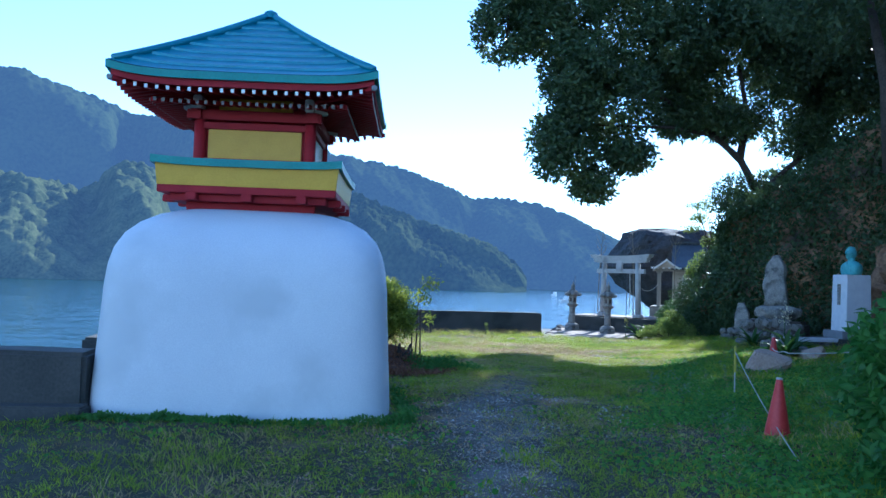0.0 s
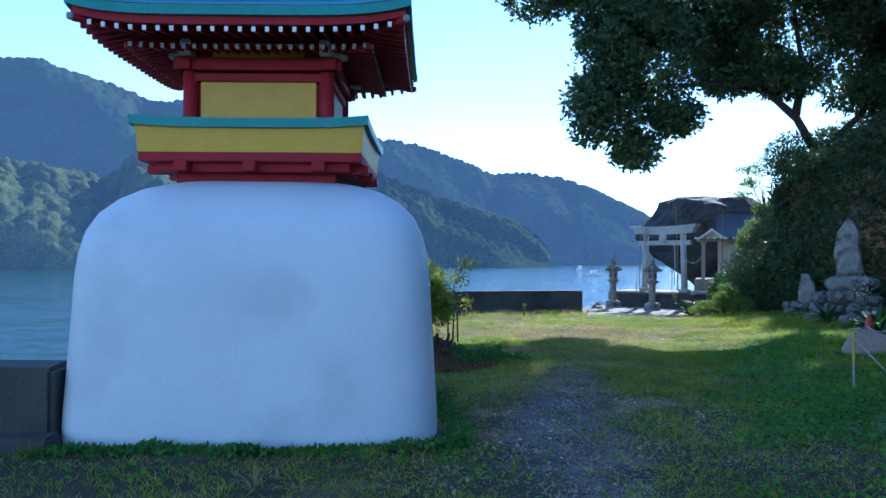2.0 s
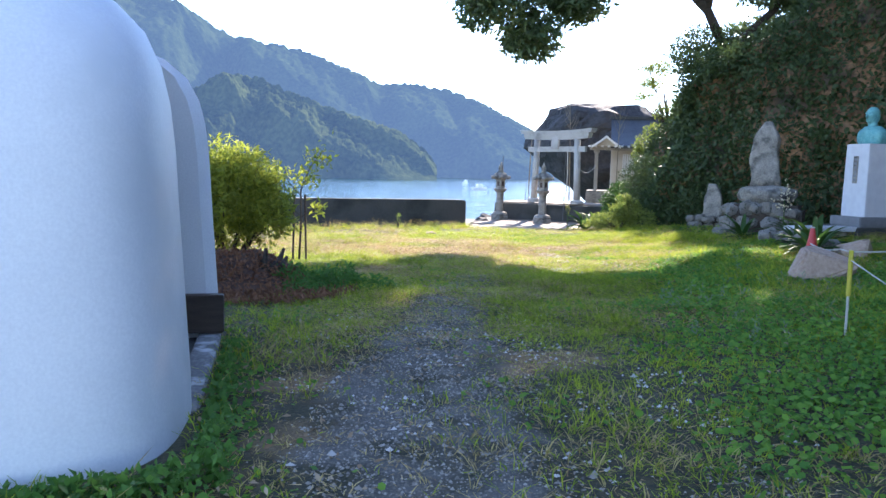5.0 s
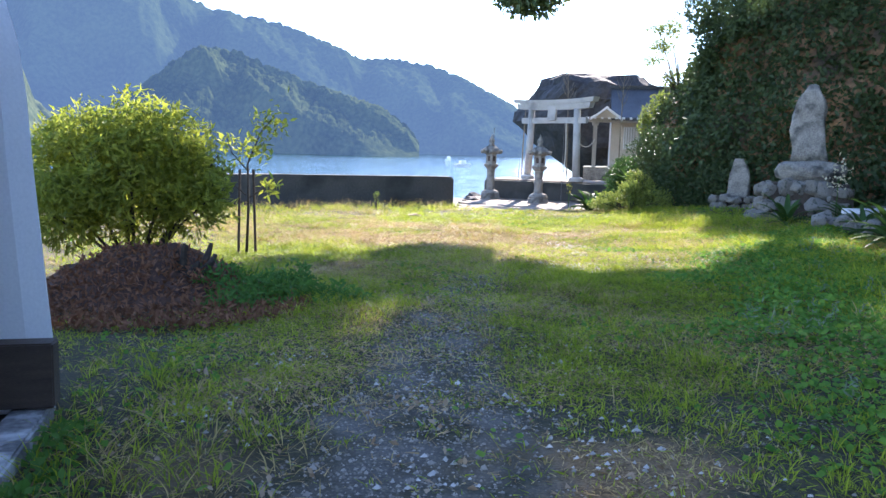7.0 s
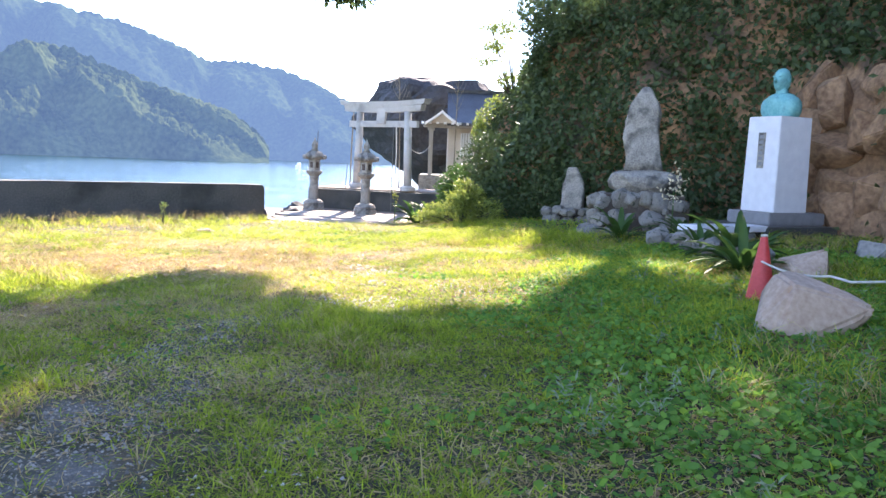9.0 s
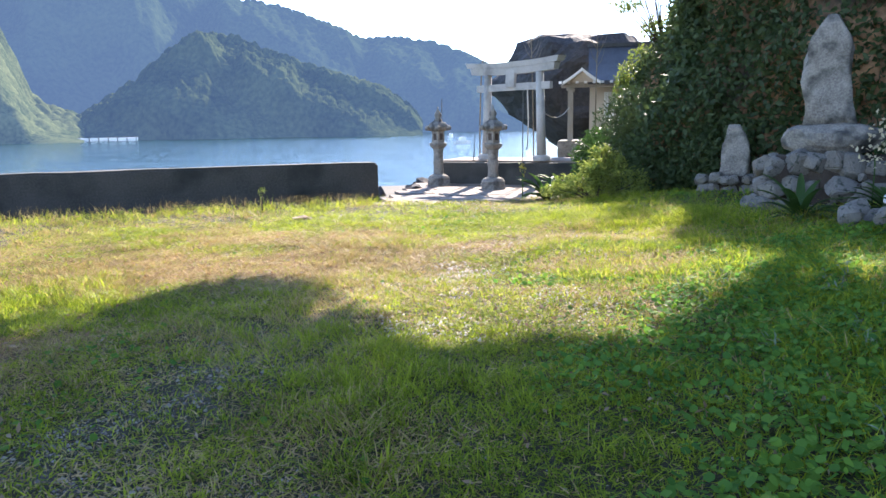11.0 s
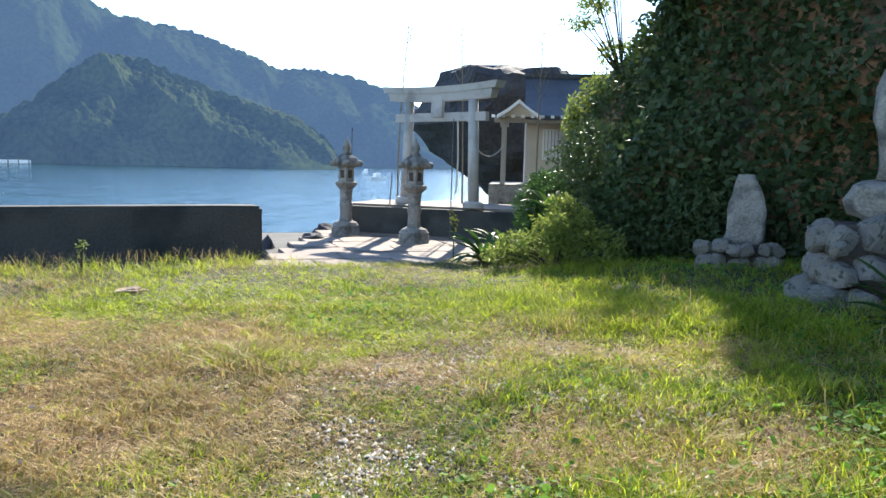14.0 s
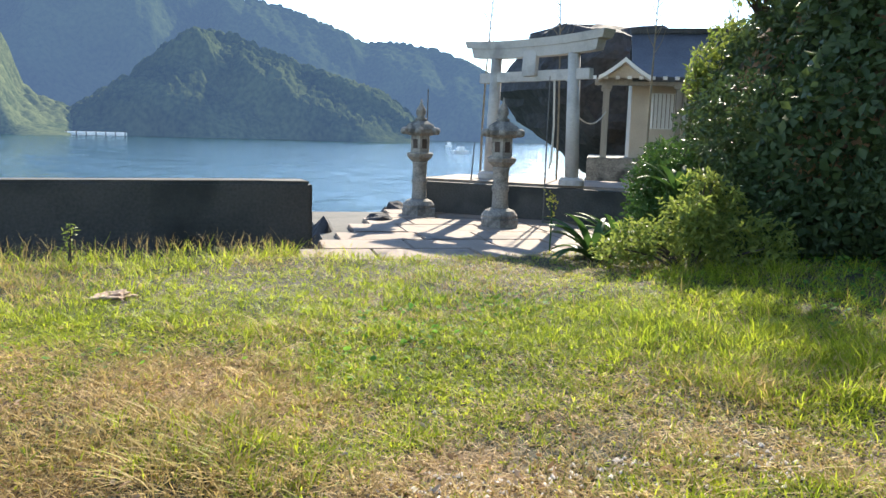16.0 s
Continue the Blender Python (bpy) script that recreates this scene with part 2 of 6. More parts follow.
def water_material():
    m = bpy.data.materials.new("sea_water")
    m.use_nodes = True
    n, l = m.node_tree.nodes, m.node_tree.links
    p = n["Principled BSDF"]
    p.inputs["Base Color"].default_value = rgb((0.012, 0.05, 0.055))
    p.inputs["Roughness"].default_value, p.inputs["IOR"].default_value = 0.08, 1.33
    tc = n.new("ShaderNodeTexCoord")
    hs = None
    for s, strength, st in ((0.5, 1.0, (1, 2.2, 1)), (2.2, 0.35, (1, 1.8, 1)), (0.06, 1.2, (1, 2, 1))):
        mp, t = n.new("ShaderNodeMapping"), n.new("ShaderNodeTexNoise")
        mp.inputs["Scale"].default_value = st
        mp.inputs["Rotation"].default_value = (0, 0, 0.35)
        l.new(tc.outputs["Object"], mp.inputs[0]), l.new(mp.outputs[0], t.inputs["Vector"])
        t.inputs["Scale"].default_value, t.inputs["Detail"].default_value = s, 5
        k = n.new("ShaderNodeMath")
        k.operation = "MULTIPLY_ADD"
        k.inputs[1].default_value = strength
        l.new(t.outputs[0], k.inputs[0])
        if hs:
            l.new(hs, k.inputs[2])
        hs = k.outputs[0]
    bn = n.new("ShaderNodeBump")
    bn.inputs["Strength"].default_value, bn.inputs["Distance"].default_value = 0.8, 0.25
    l.new(hs, bn.inputs["Height"]), l.new(bn.outputs[0], p.inputs["Normal"])
    return m


M_GROUND, M_WATER = ground_material(), water_material()
# the hills' haze is put in as a bluish glow of their own
M_HILL_NEAR = surface("hazed_far_forest", (0.02, 0.033, 0.014), (0.068, 0.085, 0.034), 0.05, 0.5, 0.95, 0.0, spec=0.0, haze_glow=(0.017, 0.030, 0.061))
# sunlight on the headland is painted in: lighter tones than the shaded ridges
M_HEADLAND = surface("forest_painted_sunlit", (0.026, 0.042, 0.017), (0.105, 0.12, 0.052), 0.12, 0.9, 0.95, 0.0, spec=0.0, haze_glow=(0.018, 0.031, 0.060))
M_HILL_FAR = surface("hazed_farther_forest", (0.014, 0.026, 0.010), (0.04, 0.056, 0.02), 0.04, 0.4, 0.95, 0.0, spec=0.0, haze_glow=(0.033, 0.056, 0.103))


# ---- mesh helpers ----
def add_box(bm, x0, y0, z0, x1, y1, z1, m=None):
    vs = [bm.verts.new((x, y, z)) for z in (z0, z1) for x, y in ((x0, y0), (x1, y0), (x1, y1), (x0, y1))]
    for f in ((3, 2, 1, 0), (4, 5, 6, 7), (0, 1, 5, 4), (1, 2, 6, 5), (2, 3, 7, 6), (3, 0, 4, 7)):
        bm.faces.new([vs[i] for i in f])
    if m:
        for v in vs:
            v.co = m @ v.co
    return vs


def box(x0, y0, z0, x1, y1, z1, bevel=0.0, m=None):
    bm = bmesh.new()
    add_box(bm, x0, y0, z0, x1, y1, z1)
    if bevel:
        bmesh.ops.bevel(bm, geom=bm.edges[:], offset=bevel, segments=2, affect="EDGES")
    if m:
        bmesh.ops.transform(bm, matrix=m, verts=bm.verts)
    return bm


def lathe(profile, sides=24, phase=0.0, centre=(0, 0)):
    """A turned solid from (radius, z) pairs, closed at both ends."""
    bm = bmesh.new()
    rings = []
    for r, z in profile:
        rings.append([bm.verts.new((centre[0] + r * math.cos(phase + 2 * math.pi * k / sides), centre[1] + r * math.sin(phase + 2 * math.pi * k / sides), z)) for k in range(sides)])
    for a, b in zip(rings, rings[1:]):
        for k in range(sides):
            bm.faces.new((a[k], a[(k + 1) % sides], b[(k + 1) % sides], b[k]))
    bm.faces.new(rings[0][::-1]), bm.faces.new(rings[-1])
    return bm


def tube(points, radii, sides=8):
    bm = bmesh.new()
    rings = []
    for i, p in enumerate(points):
        p = Vector(p)
        d = (Vector(points[min(i + 1, len(points) - 1)]) - Vector(points[max(i - 1, 0)])).normalized()
        u = d.cross(Vector((0.3, 0.9, 0.2))).normalized()
        v = d.cross(u)
        r = radii[i] if isinstance(radii, (list, tuple)) else radii
        rings.append([bm.verts.new(p + r * (math.cos(2 * math.pi * k / sides) * u + math.sin(2 * math.pi * k / sides) * v)) for k in range(sides)])
    for a, b in zip(rings, rings[1:]):
        for k in range(sides):
            bm.faces.new((a[k], a[(k + 1) % sides], b[(k + 1) % sides], b[k]))
    bm.faces.new(rings[0][::-1]), bm.faces.new(rings[-1])
    bmesh.ops.recalc_face_normals(bm, faces=bm.faces)
    return bm


def rock(rx, ry, rz, seed, rough=0.25, sub=3, flat=0.0):
    """An uneven stone about the origin, its foot at z = 0 or a little below."""
    bm = bmesh.new()
    bmesh.ops.create_icosphere(bm, subdivisions=sub, radius=1)
    for v in bm.verts:
        c = v.co.copy()
        k = 1 + rough * noise.noise(c * 1.3 + Vector((seed * 7.1, seed, 3))) + 0.4 * rough * noise.noise(c * 3.4 + Vector((seed, 9, seed)))
        c = Vector([math.copysign(abs(q) ** 0.75, q) for q in c]) * k
        v.co = Vector((c.x * rx, c.y * ry, (c.z + 0.75) * rz))
    return bm


def mesh_of(name, bm, material, smooth=False):
    me = bpy.data.meshes.new(name)
    bm.to_mesh(me)
    bm.free()
    me.materials.append(material)
    if smooth:
        me.shade_smooth()
    return me


def thing(name, label, category, m=None, group="", kind=""):
    ob = tagged(new(name), label, category, group, kind)
    if m:
        ob.matrix_world = m
    return ob


def part(name, bm, material, parent, label="", smooth=False, m=None):
    ob = new(name, mesh_of(name, bm, material, smooth))
    ob.parent = parent
    if m:
        ob.matrix_local = m
    return tagged(ob, label)


def solid(name, bm, material, label="", category="", kind="", group="", smooth=False, m=None):
    ob = tagged(new(name, mesh_of(name, bm, material, smooth)), label, category, group, kind)
    if m:
        ob.matrix_world = m
    return ob


def raw_mesh(name, verts, loops, size, material, smooth=False):
    """A mesh from arrays: faces of one size."""
    me = bpy.data.meshes.new(name)
    count = len(loops) // size
    me.vertices.add(len(verts)), me.loops.add(len(loops)), me.polygons.add(count)
    me.vertices.foreach_set("co", np.asarray(verts, dtype=np.float32).ravel())
    me.loops.foreach_set("vertex_index", np.asarray(loops, dtype=np.int32))
    me.polygons.foreach_set("loop_start", np.arange(0, len(loops), size, dtype=np.int32))
    me.update(calc_edges=True)
    me.validate()
    me.materials.append(material)
    if smooth:
        me.shade_smooth()
    return me


rng = np.random.default_rng(7)


def unit(a):
    return a / np.maximum(np.linalg.norm(a, axis=1, keepdims=True), 1e-9)


def leaf_mesh(name, centres, out, length, width, material, droop=0.0, spread=1.0):
    """Folded leaves, one quad pair each, facing roughly outwards."""
    k = len(centres)
    d = unit(unit(rng.normal(size=(k, 3))) * spread + out * 0.5 + np.array([0, 0, -droop]))
    up = unit(out + rng.normal(size=(k, 3)) * 0.7)
    side = unit(np.cross(d, up))
    nrm = np.cross(side, d)
    L = (length * rng.uniform(0.6, 1.3, k))[:, None]
    W = (width * rng.uniform(0.7, 1.3, k))[:, None]
    a = centres
    tip = centres + d * L - nrm * L * 0.12
    mid = centres + d * L * 0.45
    b, c = mid + side * W * 0.5 + nrm * W * 0.15, mid - side * W * 0.5 + nrm * W * 0.15
    verts = np.stack([a, b, tip, c], 1).reshape(-1, 3)
    base = np.arange(k)[:, None] * 4
    loops = (base + np.array([0, 1, 2, 0, 2, 3])).ravel()
    return raw_mesh(name, verts, loops, 3, material)


def blades(name, xy, z, height, width, lean, material, heading=None):
    """Bent grass blades, broadest at the bend, two triangles each."""
    k = len(xy)
    a = rng.uniform(0, 2 * math.pi, k) if heading is None else heading
    d = np.stack([np.cos(a), np.sin(a), np.zeros(k)], 1)
    s = np.stack([-np.sin(a), np.cos(a), np.zeros(k)], 1)
    h, w = height[:, None], (width * rng.uniform(0.7, 1.3, k))[:, None]
    bend = (lean * rng.uniform(0.2, 1.2, k))[:, None] * h
    p = np.column_stack([xy, z])
    zz = np.array([0, 0, 1.0])
    mid, tip = p + zz * h * 0.55 + d * bend * 0.35, p + zz * h * 0.95 + d * bend
    verts = np.stack([p, mid + s * w, mid - s * w, tip], 1).reshape(-1, 3)
    base = np.arange(k)[:, None] * 4
    loops = (base + np.array([0, 1, 2, 2, 1, 3])).ravel()
    return raw_mesh(name, verts, loops, 3, material)


def lying_straws(name, xy, z, length, width, material):
    """Thin slivers of grass and straw lying over one another."""
    k = len(xy)
    a, tilt = rng.uniform(0, 2 * math.pi, k), np.abs(rng.normal(0, 0.3, k))
    d = np.stack([np.cos(a) * np.cos(tilt), np.sin(a) * np.cos(tilt), np.sin(tilt)], 1)
    side = np.stack([-np.sin(a), np.cos(a), rng.normal(0, 0.5, k)], 1)
    L = (length * rng.uniform(0.5, 1.4, k))[:, None]
    p = np.column_stack([xy, z + np.abs(rng.normal(0, 0.011, k))])
    verts = np.stack([p - side * width, p + side * width, p + d * L], 1).reshape(-1, 3)
    return raw_mesh(name, verts, np.arange(3 * k), 3, material)


def round_leaves(name, centres, size, material, tilt=0.45):
    """Cupped roundish leaves held about level, four triangles each."""
    k = len(centres)
    up = unit(np.array([0, 0, 1.0]) + rng.normal(size=(k, 3)) * tilt)
    u = unit(np.cross(up, rng.normal(size=(k, 3))))
    v = np.cross(up, u)
    r = (size * rng.uniform(0.55, 1.35, k))[:, None] * 0.5
    ring = [centres + r * (math.cos(a) * u + math.sin(a) * v) + up * r * (0.25 if i % 2 else 0.0) for i, a in enumerate(np.arange(6) * math.pi / 3)]
    verts = np.stack(ring, 1).reshape(-1, 3)
    loops = (np.arange(k)[:, None] * 6 + np.array([0, 1, 2, 0, 2, 3, 0, 3, 4, 0, 4, 5])).ravel()
    return raw_mesh(name, verts, loops, 3, material)


# ---- lie of the land ----
PATH_Y = np.array([-4, 5, 11.3, 15.3, 17.2, 20.6, 22.0, 26.0])
PATH_X = np.array([0.8, 1.2, 1.9, 3.0, 3.7, 5.8, 7.2, 8.8])
SEA = -2.6


def smooth01(t):
    t = np.clip(t, 0, 1)
    return t * t * (3 - 2 * t)


def lawn(x, y):
    """The height of the lawn, which falls gently to the sea and rises to the hill."""
    x, y = np.asarray(x, float), np.asarray(y, float)
    z = -0.6 * (1 - np.exp(-np.power(np.maximum(y, 0) / 11, 1.3))) - 0.02 * np.minimum(y, 0)
    d = x - 0.33 * y
    rise = np.where(d > 0, 0.078 * d * smooth01((33 - y) / 6), 0.0)
    bumps = 0.025 * np.sin(x * 1.7 + 0.6 * y) * np.sin(y * 1.3 - 0.4 * x) + 0.012 * np.sin(x * 4.1) * np.sin(y * 3.7)
    paved = smooth01((y - 30.0) / 0.5) * smooth01((x - 6.6) / 0.5) * smooth01((12.4 - x) / 0.8)
    return (z + rise + bumps) * (1 - paved) - 0.85 * paved


def lawn_at(x, y):
    return float(lawn(x, y))


def shore(x, y):
    """0 on the lawn, 1 out at sea."""
    edge = np.maximum.reduce([(-5.2 - x) / 2.2, (-x - 3.6) / 1.6 * smooth01((y - 10.8) / 0.5), (y - (31.3 + 0.2 * (x - 7.4) )) / 1.5 * smooth01((10.5 - x) / 0.8), (y - 36.8 - 0.3 * (x - 10)) / 1.5 * smooth01((15 - x) / 2), (y - 47) / 3])
    return smooth01(edge)


def gravel(x, y):
    d = np.abs(x - np.interp(y, PATH_Y, PATH_X))
    w = np.interp(y, [-4, 6, 11, 14, 17, 20, 24, 26], [0.4, 0.45, 0.75, 0.6, 0.5, 1.15, 0.9, 0.0])
    s = np.interp(y, [-4, 5, 11, 15.5, 17.5, 20, 22, 24, 26], [0.26, 0.34, 0.54, 0.40, 0.26, 0.30, 0.22, 0.08, 0.0])
    return s * smooth01(1.5 - d / np.maximum(w, 0.1))


DRY_SPOTS = [(4.7, 22.6, 1.5), (4.0, 25.6, 1.3), (6.2, 25.0, 0.8), (8.3, 21.2, 0.9), (3.0, 23.4, 1.0), (9.6, 22.6, 0.8), (7.6, 23.4, 0.5), (3.2, 12.4, 0.5), (2.6, 19.6, 0.6), (1.15, 11.9, 0.5), (1.3, 10.6, 0.4)]


def parched(x, y):
    """1 in the middle of the burnt patches of the lawn, 0 outside them."""
    x, y = np.asarray(x, float), np.asarray(y, float)
    v = np.zeros_like(x)
    for cx, cy, r in DRY_SPOTS:
        wob = 1 + 0.3 * np.sin(2.3 * x + 1.7 * y + cx) + 0.2 * np.sin(4.1 * y - 3.3 * x + cy)
        v = np.maximum(v, smooth01(1.5 - np.hypot(x - cx, (y - cy) * 1.15) / (r * wob)))
    return v


xs = np.concatenate([[-3000, -600, -120, -50, -25], np.arange(-16, 40.01, 0.3), [50, 80, 200, 600, 3000]])
ys = np.concatenate([[-3000, -600, -120, -50, -20], np.arange(-8, 60.01, 0.3), [75, 120, 300, 800, 3500]])
gx, gy = np.meshgrid(xs, ys)
gz = lawn(np.clip(gx, -16, 40), np.clip(gy, -8, 60))
out_at_sea = shore(gx, gy)
gz = gz * (1 - out_at_sea) + (SEA - 1.4) * out_at_sea
nx, ny = len(xs), len(ys)
idx = (np.arange(ny - 1)[:, None] * nx + np.arange(nx - 1)[None, :]).ravel()
quads = np.stack([idx, idx + 1, idx + 1 + nx, idx + nx], 1).ravel()
ground = new("ground", raw_mesh("ground", np.stack([gx, gy, gz], -1).reshape(-1, 3), quads, 4, M_GROUND, True))
tagged(ground, "grassy lawn with a worn gravel path down to the sea", "ground", kind="structure")
at = ground.data.attributes.new("gravel", "FLOAT", "POINT")
at.data.foreach_set("value", (gravel(gx, gy) * (1 - out_at_sea)).ravel().astype(np.float32))

at = ground.data.attributes.new("parched", "FLOAT", "POINT")
at.data.foreach_set("value", (parched(gx, gy) * (1 - out_at_sea)).ravel().astype(np.float32))

# the sea: one sheet with wind waves near the shore, coarser towards the horizon
rr = np.concatenate([[0.5], np.geomspace(6, 420, 330), [700, 1500, 4000]])
aa = np.concatenate([np.radians(np.linspace(-70, 60, 300)), np.radians(np.linspace(66, 284, 30))])
RR, AA = np.meshgrid(rr, aa, indexing="ij")
wx, wy = 4 + RR * np.sin(AA), 10 + RR * np.cos(AA)
wz = np.zeros_like(wx)
wr = np.random.default_rng(12)
cell_size = RR * 0.0129
for k in range(26):
    lam = wr.uniform(0.9, 5.5)
    th = 2.2 + wr.normal() * 0.55
    q = 2 * math.pi / lam
    fade = smooth01(1.4 - cell_size * 3.0 / lam)
    wz += 0.0055 * lam ** 0.8 * np.sin(q * (wx * math.cos(th) + wy * math.sin(th)) + wr.uniform(0, 6.28)) * fade
na, nr_ = len(aa), len(rr)
ii = (np.arange(nr_ - 1)[:, None] * na + np.arange(na)[None, :])
jj = (np.arange(nr_ - 1)[:, None] * na + (np.arange(na)[None, :] + 1) % na)
sea_quads = np.stack([ii, jj, jj + na, ii + na], -1).reshape(-1, 4)[:, ::-1].ravel()
sea_me = raw_mesh("water", np.stack([wx, wy, wz], -1).reshape(-1, 3), sea_quads, 4, M_WATER, True)
sea_ob = tagged(new("water", sea_me), "rippled blue-green sea of a narrow bay", "sea", kind="structure")
sea_ob.matrix_world = pose(0, 0, SEA)


# ---- wooded hills across the water ----
def far_hill(name, label, view, profile, d_shore, d_ridge, material, seed, step=0.16, lump=5.0, rows=90):
    """A wooded hillside that rises from its shore to a ridge of the given heights along the bearing."""
    az = np.arange(profile[0][0], profile[-1][0], step)
    el = np.interp(az, [p[0] for p in profile], [p[1] for p in profile])
    ker = np.hanning(9)
    el = np.convolve(np.pad(el, 4, mode="edge"), ker / ker.sum(), "valid")
    r = np.random.default_rng(seed)
    v = np.linspace(0, 1.35, rows)
    A, V = np.meshgrid(np.radians(az), v)
    spur = sum(np.sin(np.degrees(A) * f + ph) * w for f, ph, w in ((0.47, seed, 0.6), (1.07, seed * 2.0, 0.35), (2.3, seed * 3.0, 0.15)))
    D = d_shore + (d_ridge - d_shore) * (V + 0.22 * spur * V * (1.2 - V)) + 6 * np.sin(V * 9 + 3 * np.degrees(A) * 0.21)
    top = (d_ridge * np.tan(np.radians(el)) + 1.2 - SEA)[None, :]
    shape = np.where(V <= 1, np.sin(np.clip(V, 0, 1) * math.pi / 2) ** 0.9, 1 - 0.8 * (V - 1))
    shape = shape * (1 - 0.30 * np.maximum(spur, 0) * np.sin(np.clip(V, 0, 1) * math.pi))
    Z = SEA - 0.3 + top * shape
    X, Y = view[0] + D * np.sin(A), view[1] + D * np.cos(A)
    # crowns of the trees, as rounded lumps
    cell = lump
    ci, cj = np.floor(X / cell), np.floor(Y / cell)
    best = np.full(X.shape, 9.0)
    tall = np.zeros(X.shape)
    for i in (-1, 0, 1):
        for j in (-1, 0, 1):
            a, b = ci + i, cj + j
            h1 = np.modf(np.sin(a * 127.1 + b * 311.7 + seed) * 43758.5)[0] % 1
            h2 = np.modf(np.sin(a * 269.5 + b * 183.3 + seed) * 21758.5)[0] % 1
            dd = np.hypot(X - (a + h1) * cell, Y - (b + h2) * cell) / cell
            tall = np.where(dd < best, h2, tall)
            best = np.minimum(best, dd)
    Z = Z + np.clip(1 - 1.15 * best ** 1.6, 0, 1) * lump * (0.55 + 0.4 * tall) * smooth01(top * shape / 6) + r.normal(size=Z.shape) * 0.15 * smooth01(top * shape / 6)
    w = len(az)
    q = (np.arange(rows - 1)[:, None] * w + np.arange(w - 1)[None, :]).ravel()
    me = raw_mesh(name, np.stack([X, Y, Z], -1).reshape(-1, 3), np.stack([q, q + 1, q + 1 + w, q + w], 1).ravel(), 4, material, True)
    return tagged(new(name, me), label, "hill", kind="structure")


VIEW = (3.0, 10.0)
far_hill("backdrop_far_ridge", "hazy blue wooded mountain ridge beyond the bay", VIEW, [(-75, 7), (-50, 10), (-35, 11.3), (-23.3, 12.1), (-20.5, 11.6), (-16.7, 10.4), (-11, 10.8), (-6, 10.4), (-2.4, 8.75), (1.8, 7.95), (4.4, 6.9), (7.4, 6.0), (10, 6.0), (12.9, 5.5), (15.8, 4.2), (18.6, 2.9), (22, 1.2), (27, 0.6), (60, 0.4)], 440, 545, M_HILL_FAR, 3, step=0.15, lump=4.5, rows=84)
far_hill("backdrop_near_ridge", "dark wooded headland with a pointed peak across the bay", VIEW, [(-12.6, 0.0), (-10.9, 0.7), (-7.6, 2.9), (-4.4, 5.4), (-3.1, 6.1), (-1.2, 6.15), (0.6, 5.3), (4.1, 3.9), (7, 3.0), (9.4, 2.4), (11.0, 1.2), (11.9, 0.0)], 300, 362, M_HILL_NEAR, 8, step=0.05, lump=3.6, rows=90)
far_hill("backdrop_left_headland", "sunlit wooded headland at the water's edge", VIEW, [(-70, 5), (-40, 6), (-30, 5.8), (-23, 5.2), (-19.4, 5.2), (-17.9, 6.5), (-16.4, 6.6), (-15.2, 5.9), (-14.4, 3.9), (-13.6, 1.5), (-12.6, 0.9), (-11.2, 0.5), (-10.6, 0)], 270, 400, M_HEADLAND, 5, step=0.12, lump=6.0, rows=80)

# ---- hill beside the lawn ----
FOOT = [(6.2, -6), (6.0, 2), (6.6, 6), (8.4, 10), (11.0, 14), (13.6, 17.4), (14.9, 20), (15.2, 22.5), (14.6, 25), (13.9, 27.4), (12.5, 28.6), (13.1, 30.6), (14.1, 33.2), (15.6, 36.2), (17.8, 39.4), (21, 43), (27, 47), (36, 50)]


def foot_at(u):
    i = min(int(u), len(FOOT) - 2)
    f = u - i
    return FOOT[i][0] + (FOOT[i + 1][0] - FOOT[i][0]) * f, FOOT[i][1] + (FOOT[i + 1][1] - FOOT[i][1]) * f


def hill_point(u, v):
    """u along the foot, v metres up the face; the face is steep and leans back, more so higher up."""
    x, y = foot_at(u)
    x0, y0 = foot_at(max(u - 0.6, 0))
    x1, y1 = foot_at(min(u + 0.6, len(FOOT) - 1.001))
    t = Vector((x1 - x0, y1 - y0, 0)).normalized()
    n = Vector((t.y, -t.x, 0))          # away from the lawn
    lean = 0.16 + 0.5 * max(0.0, 1 - u / 5.0) + (0.2 if u > 9.2 else 0.0) * min(1.0, u - 9.2 if u > 9.2 else 0.0)
    low = min(1.0, max(0.0, (u - 7.8) / 1.6))      # the nose by the gate is lower and rounder
    crest = 7.0 - 2.6 * low
    over = max(0.0, v - crest)
    back_off = v * lean + over * (1.3 + 0.9 * low)
    p = Vector((x, y, lawn_at(x, y) - 0.1)) + n * back_off + Vector((0, 0, min(v, crest) + over * (0.75 - 0.2 * low)))
    s = 0.9 * noise.noise(p * 0.33) + 0.35 * noise.noise(p * 1.1 + Vector((5, 2, 1)))
    return p + n * s * min(1.0, 0.3 + v * 0.3), -n


us = np.arange(0, len(FOOT) - 1.02, 0.11)
vs_ = np.concatenate([np.arange(0, 8, 0.35), np.arange(8, 26, 1.2)])
hv = [hill_point(u, v)[0] for v in vs_ for u in us]
w = len(us)
q = (np.arange(len(vs_) - 1)[:, None] * w + np.arange(w - 1)[None, :]).ravel()
cliff = new("hillside", raw_mesh("hillside", np.array([tuple(p) for p in hv]), np.stack([q, q + 1, q + 1 + w, q + w], 1).ravel(), 4, M_CLIFF))
tagged(cliff, "steep brown rock hillside overgrown with ivy", "hillside", kind="structure")

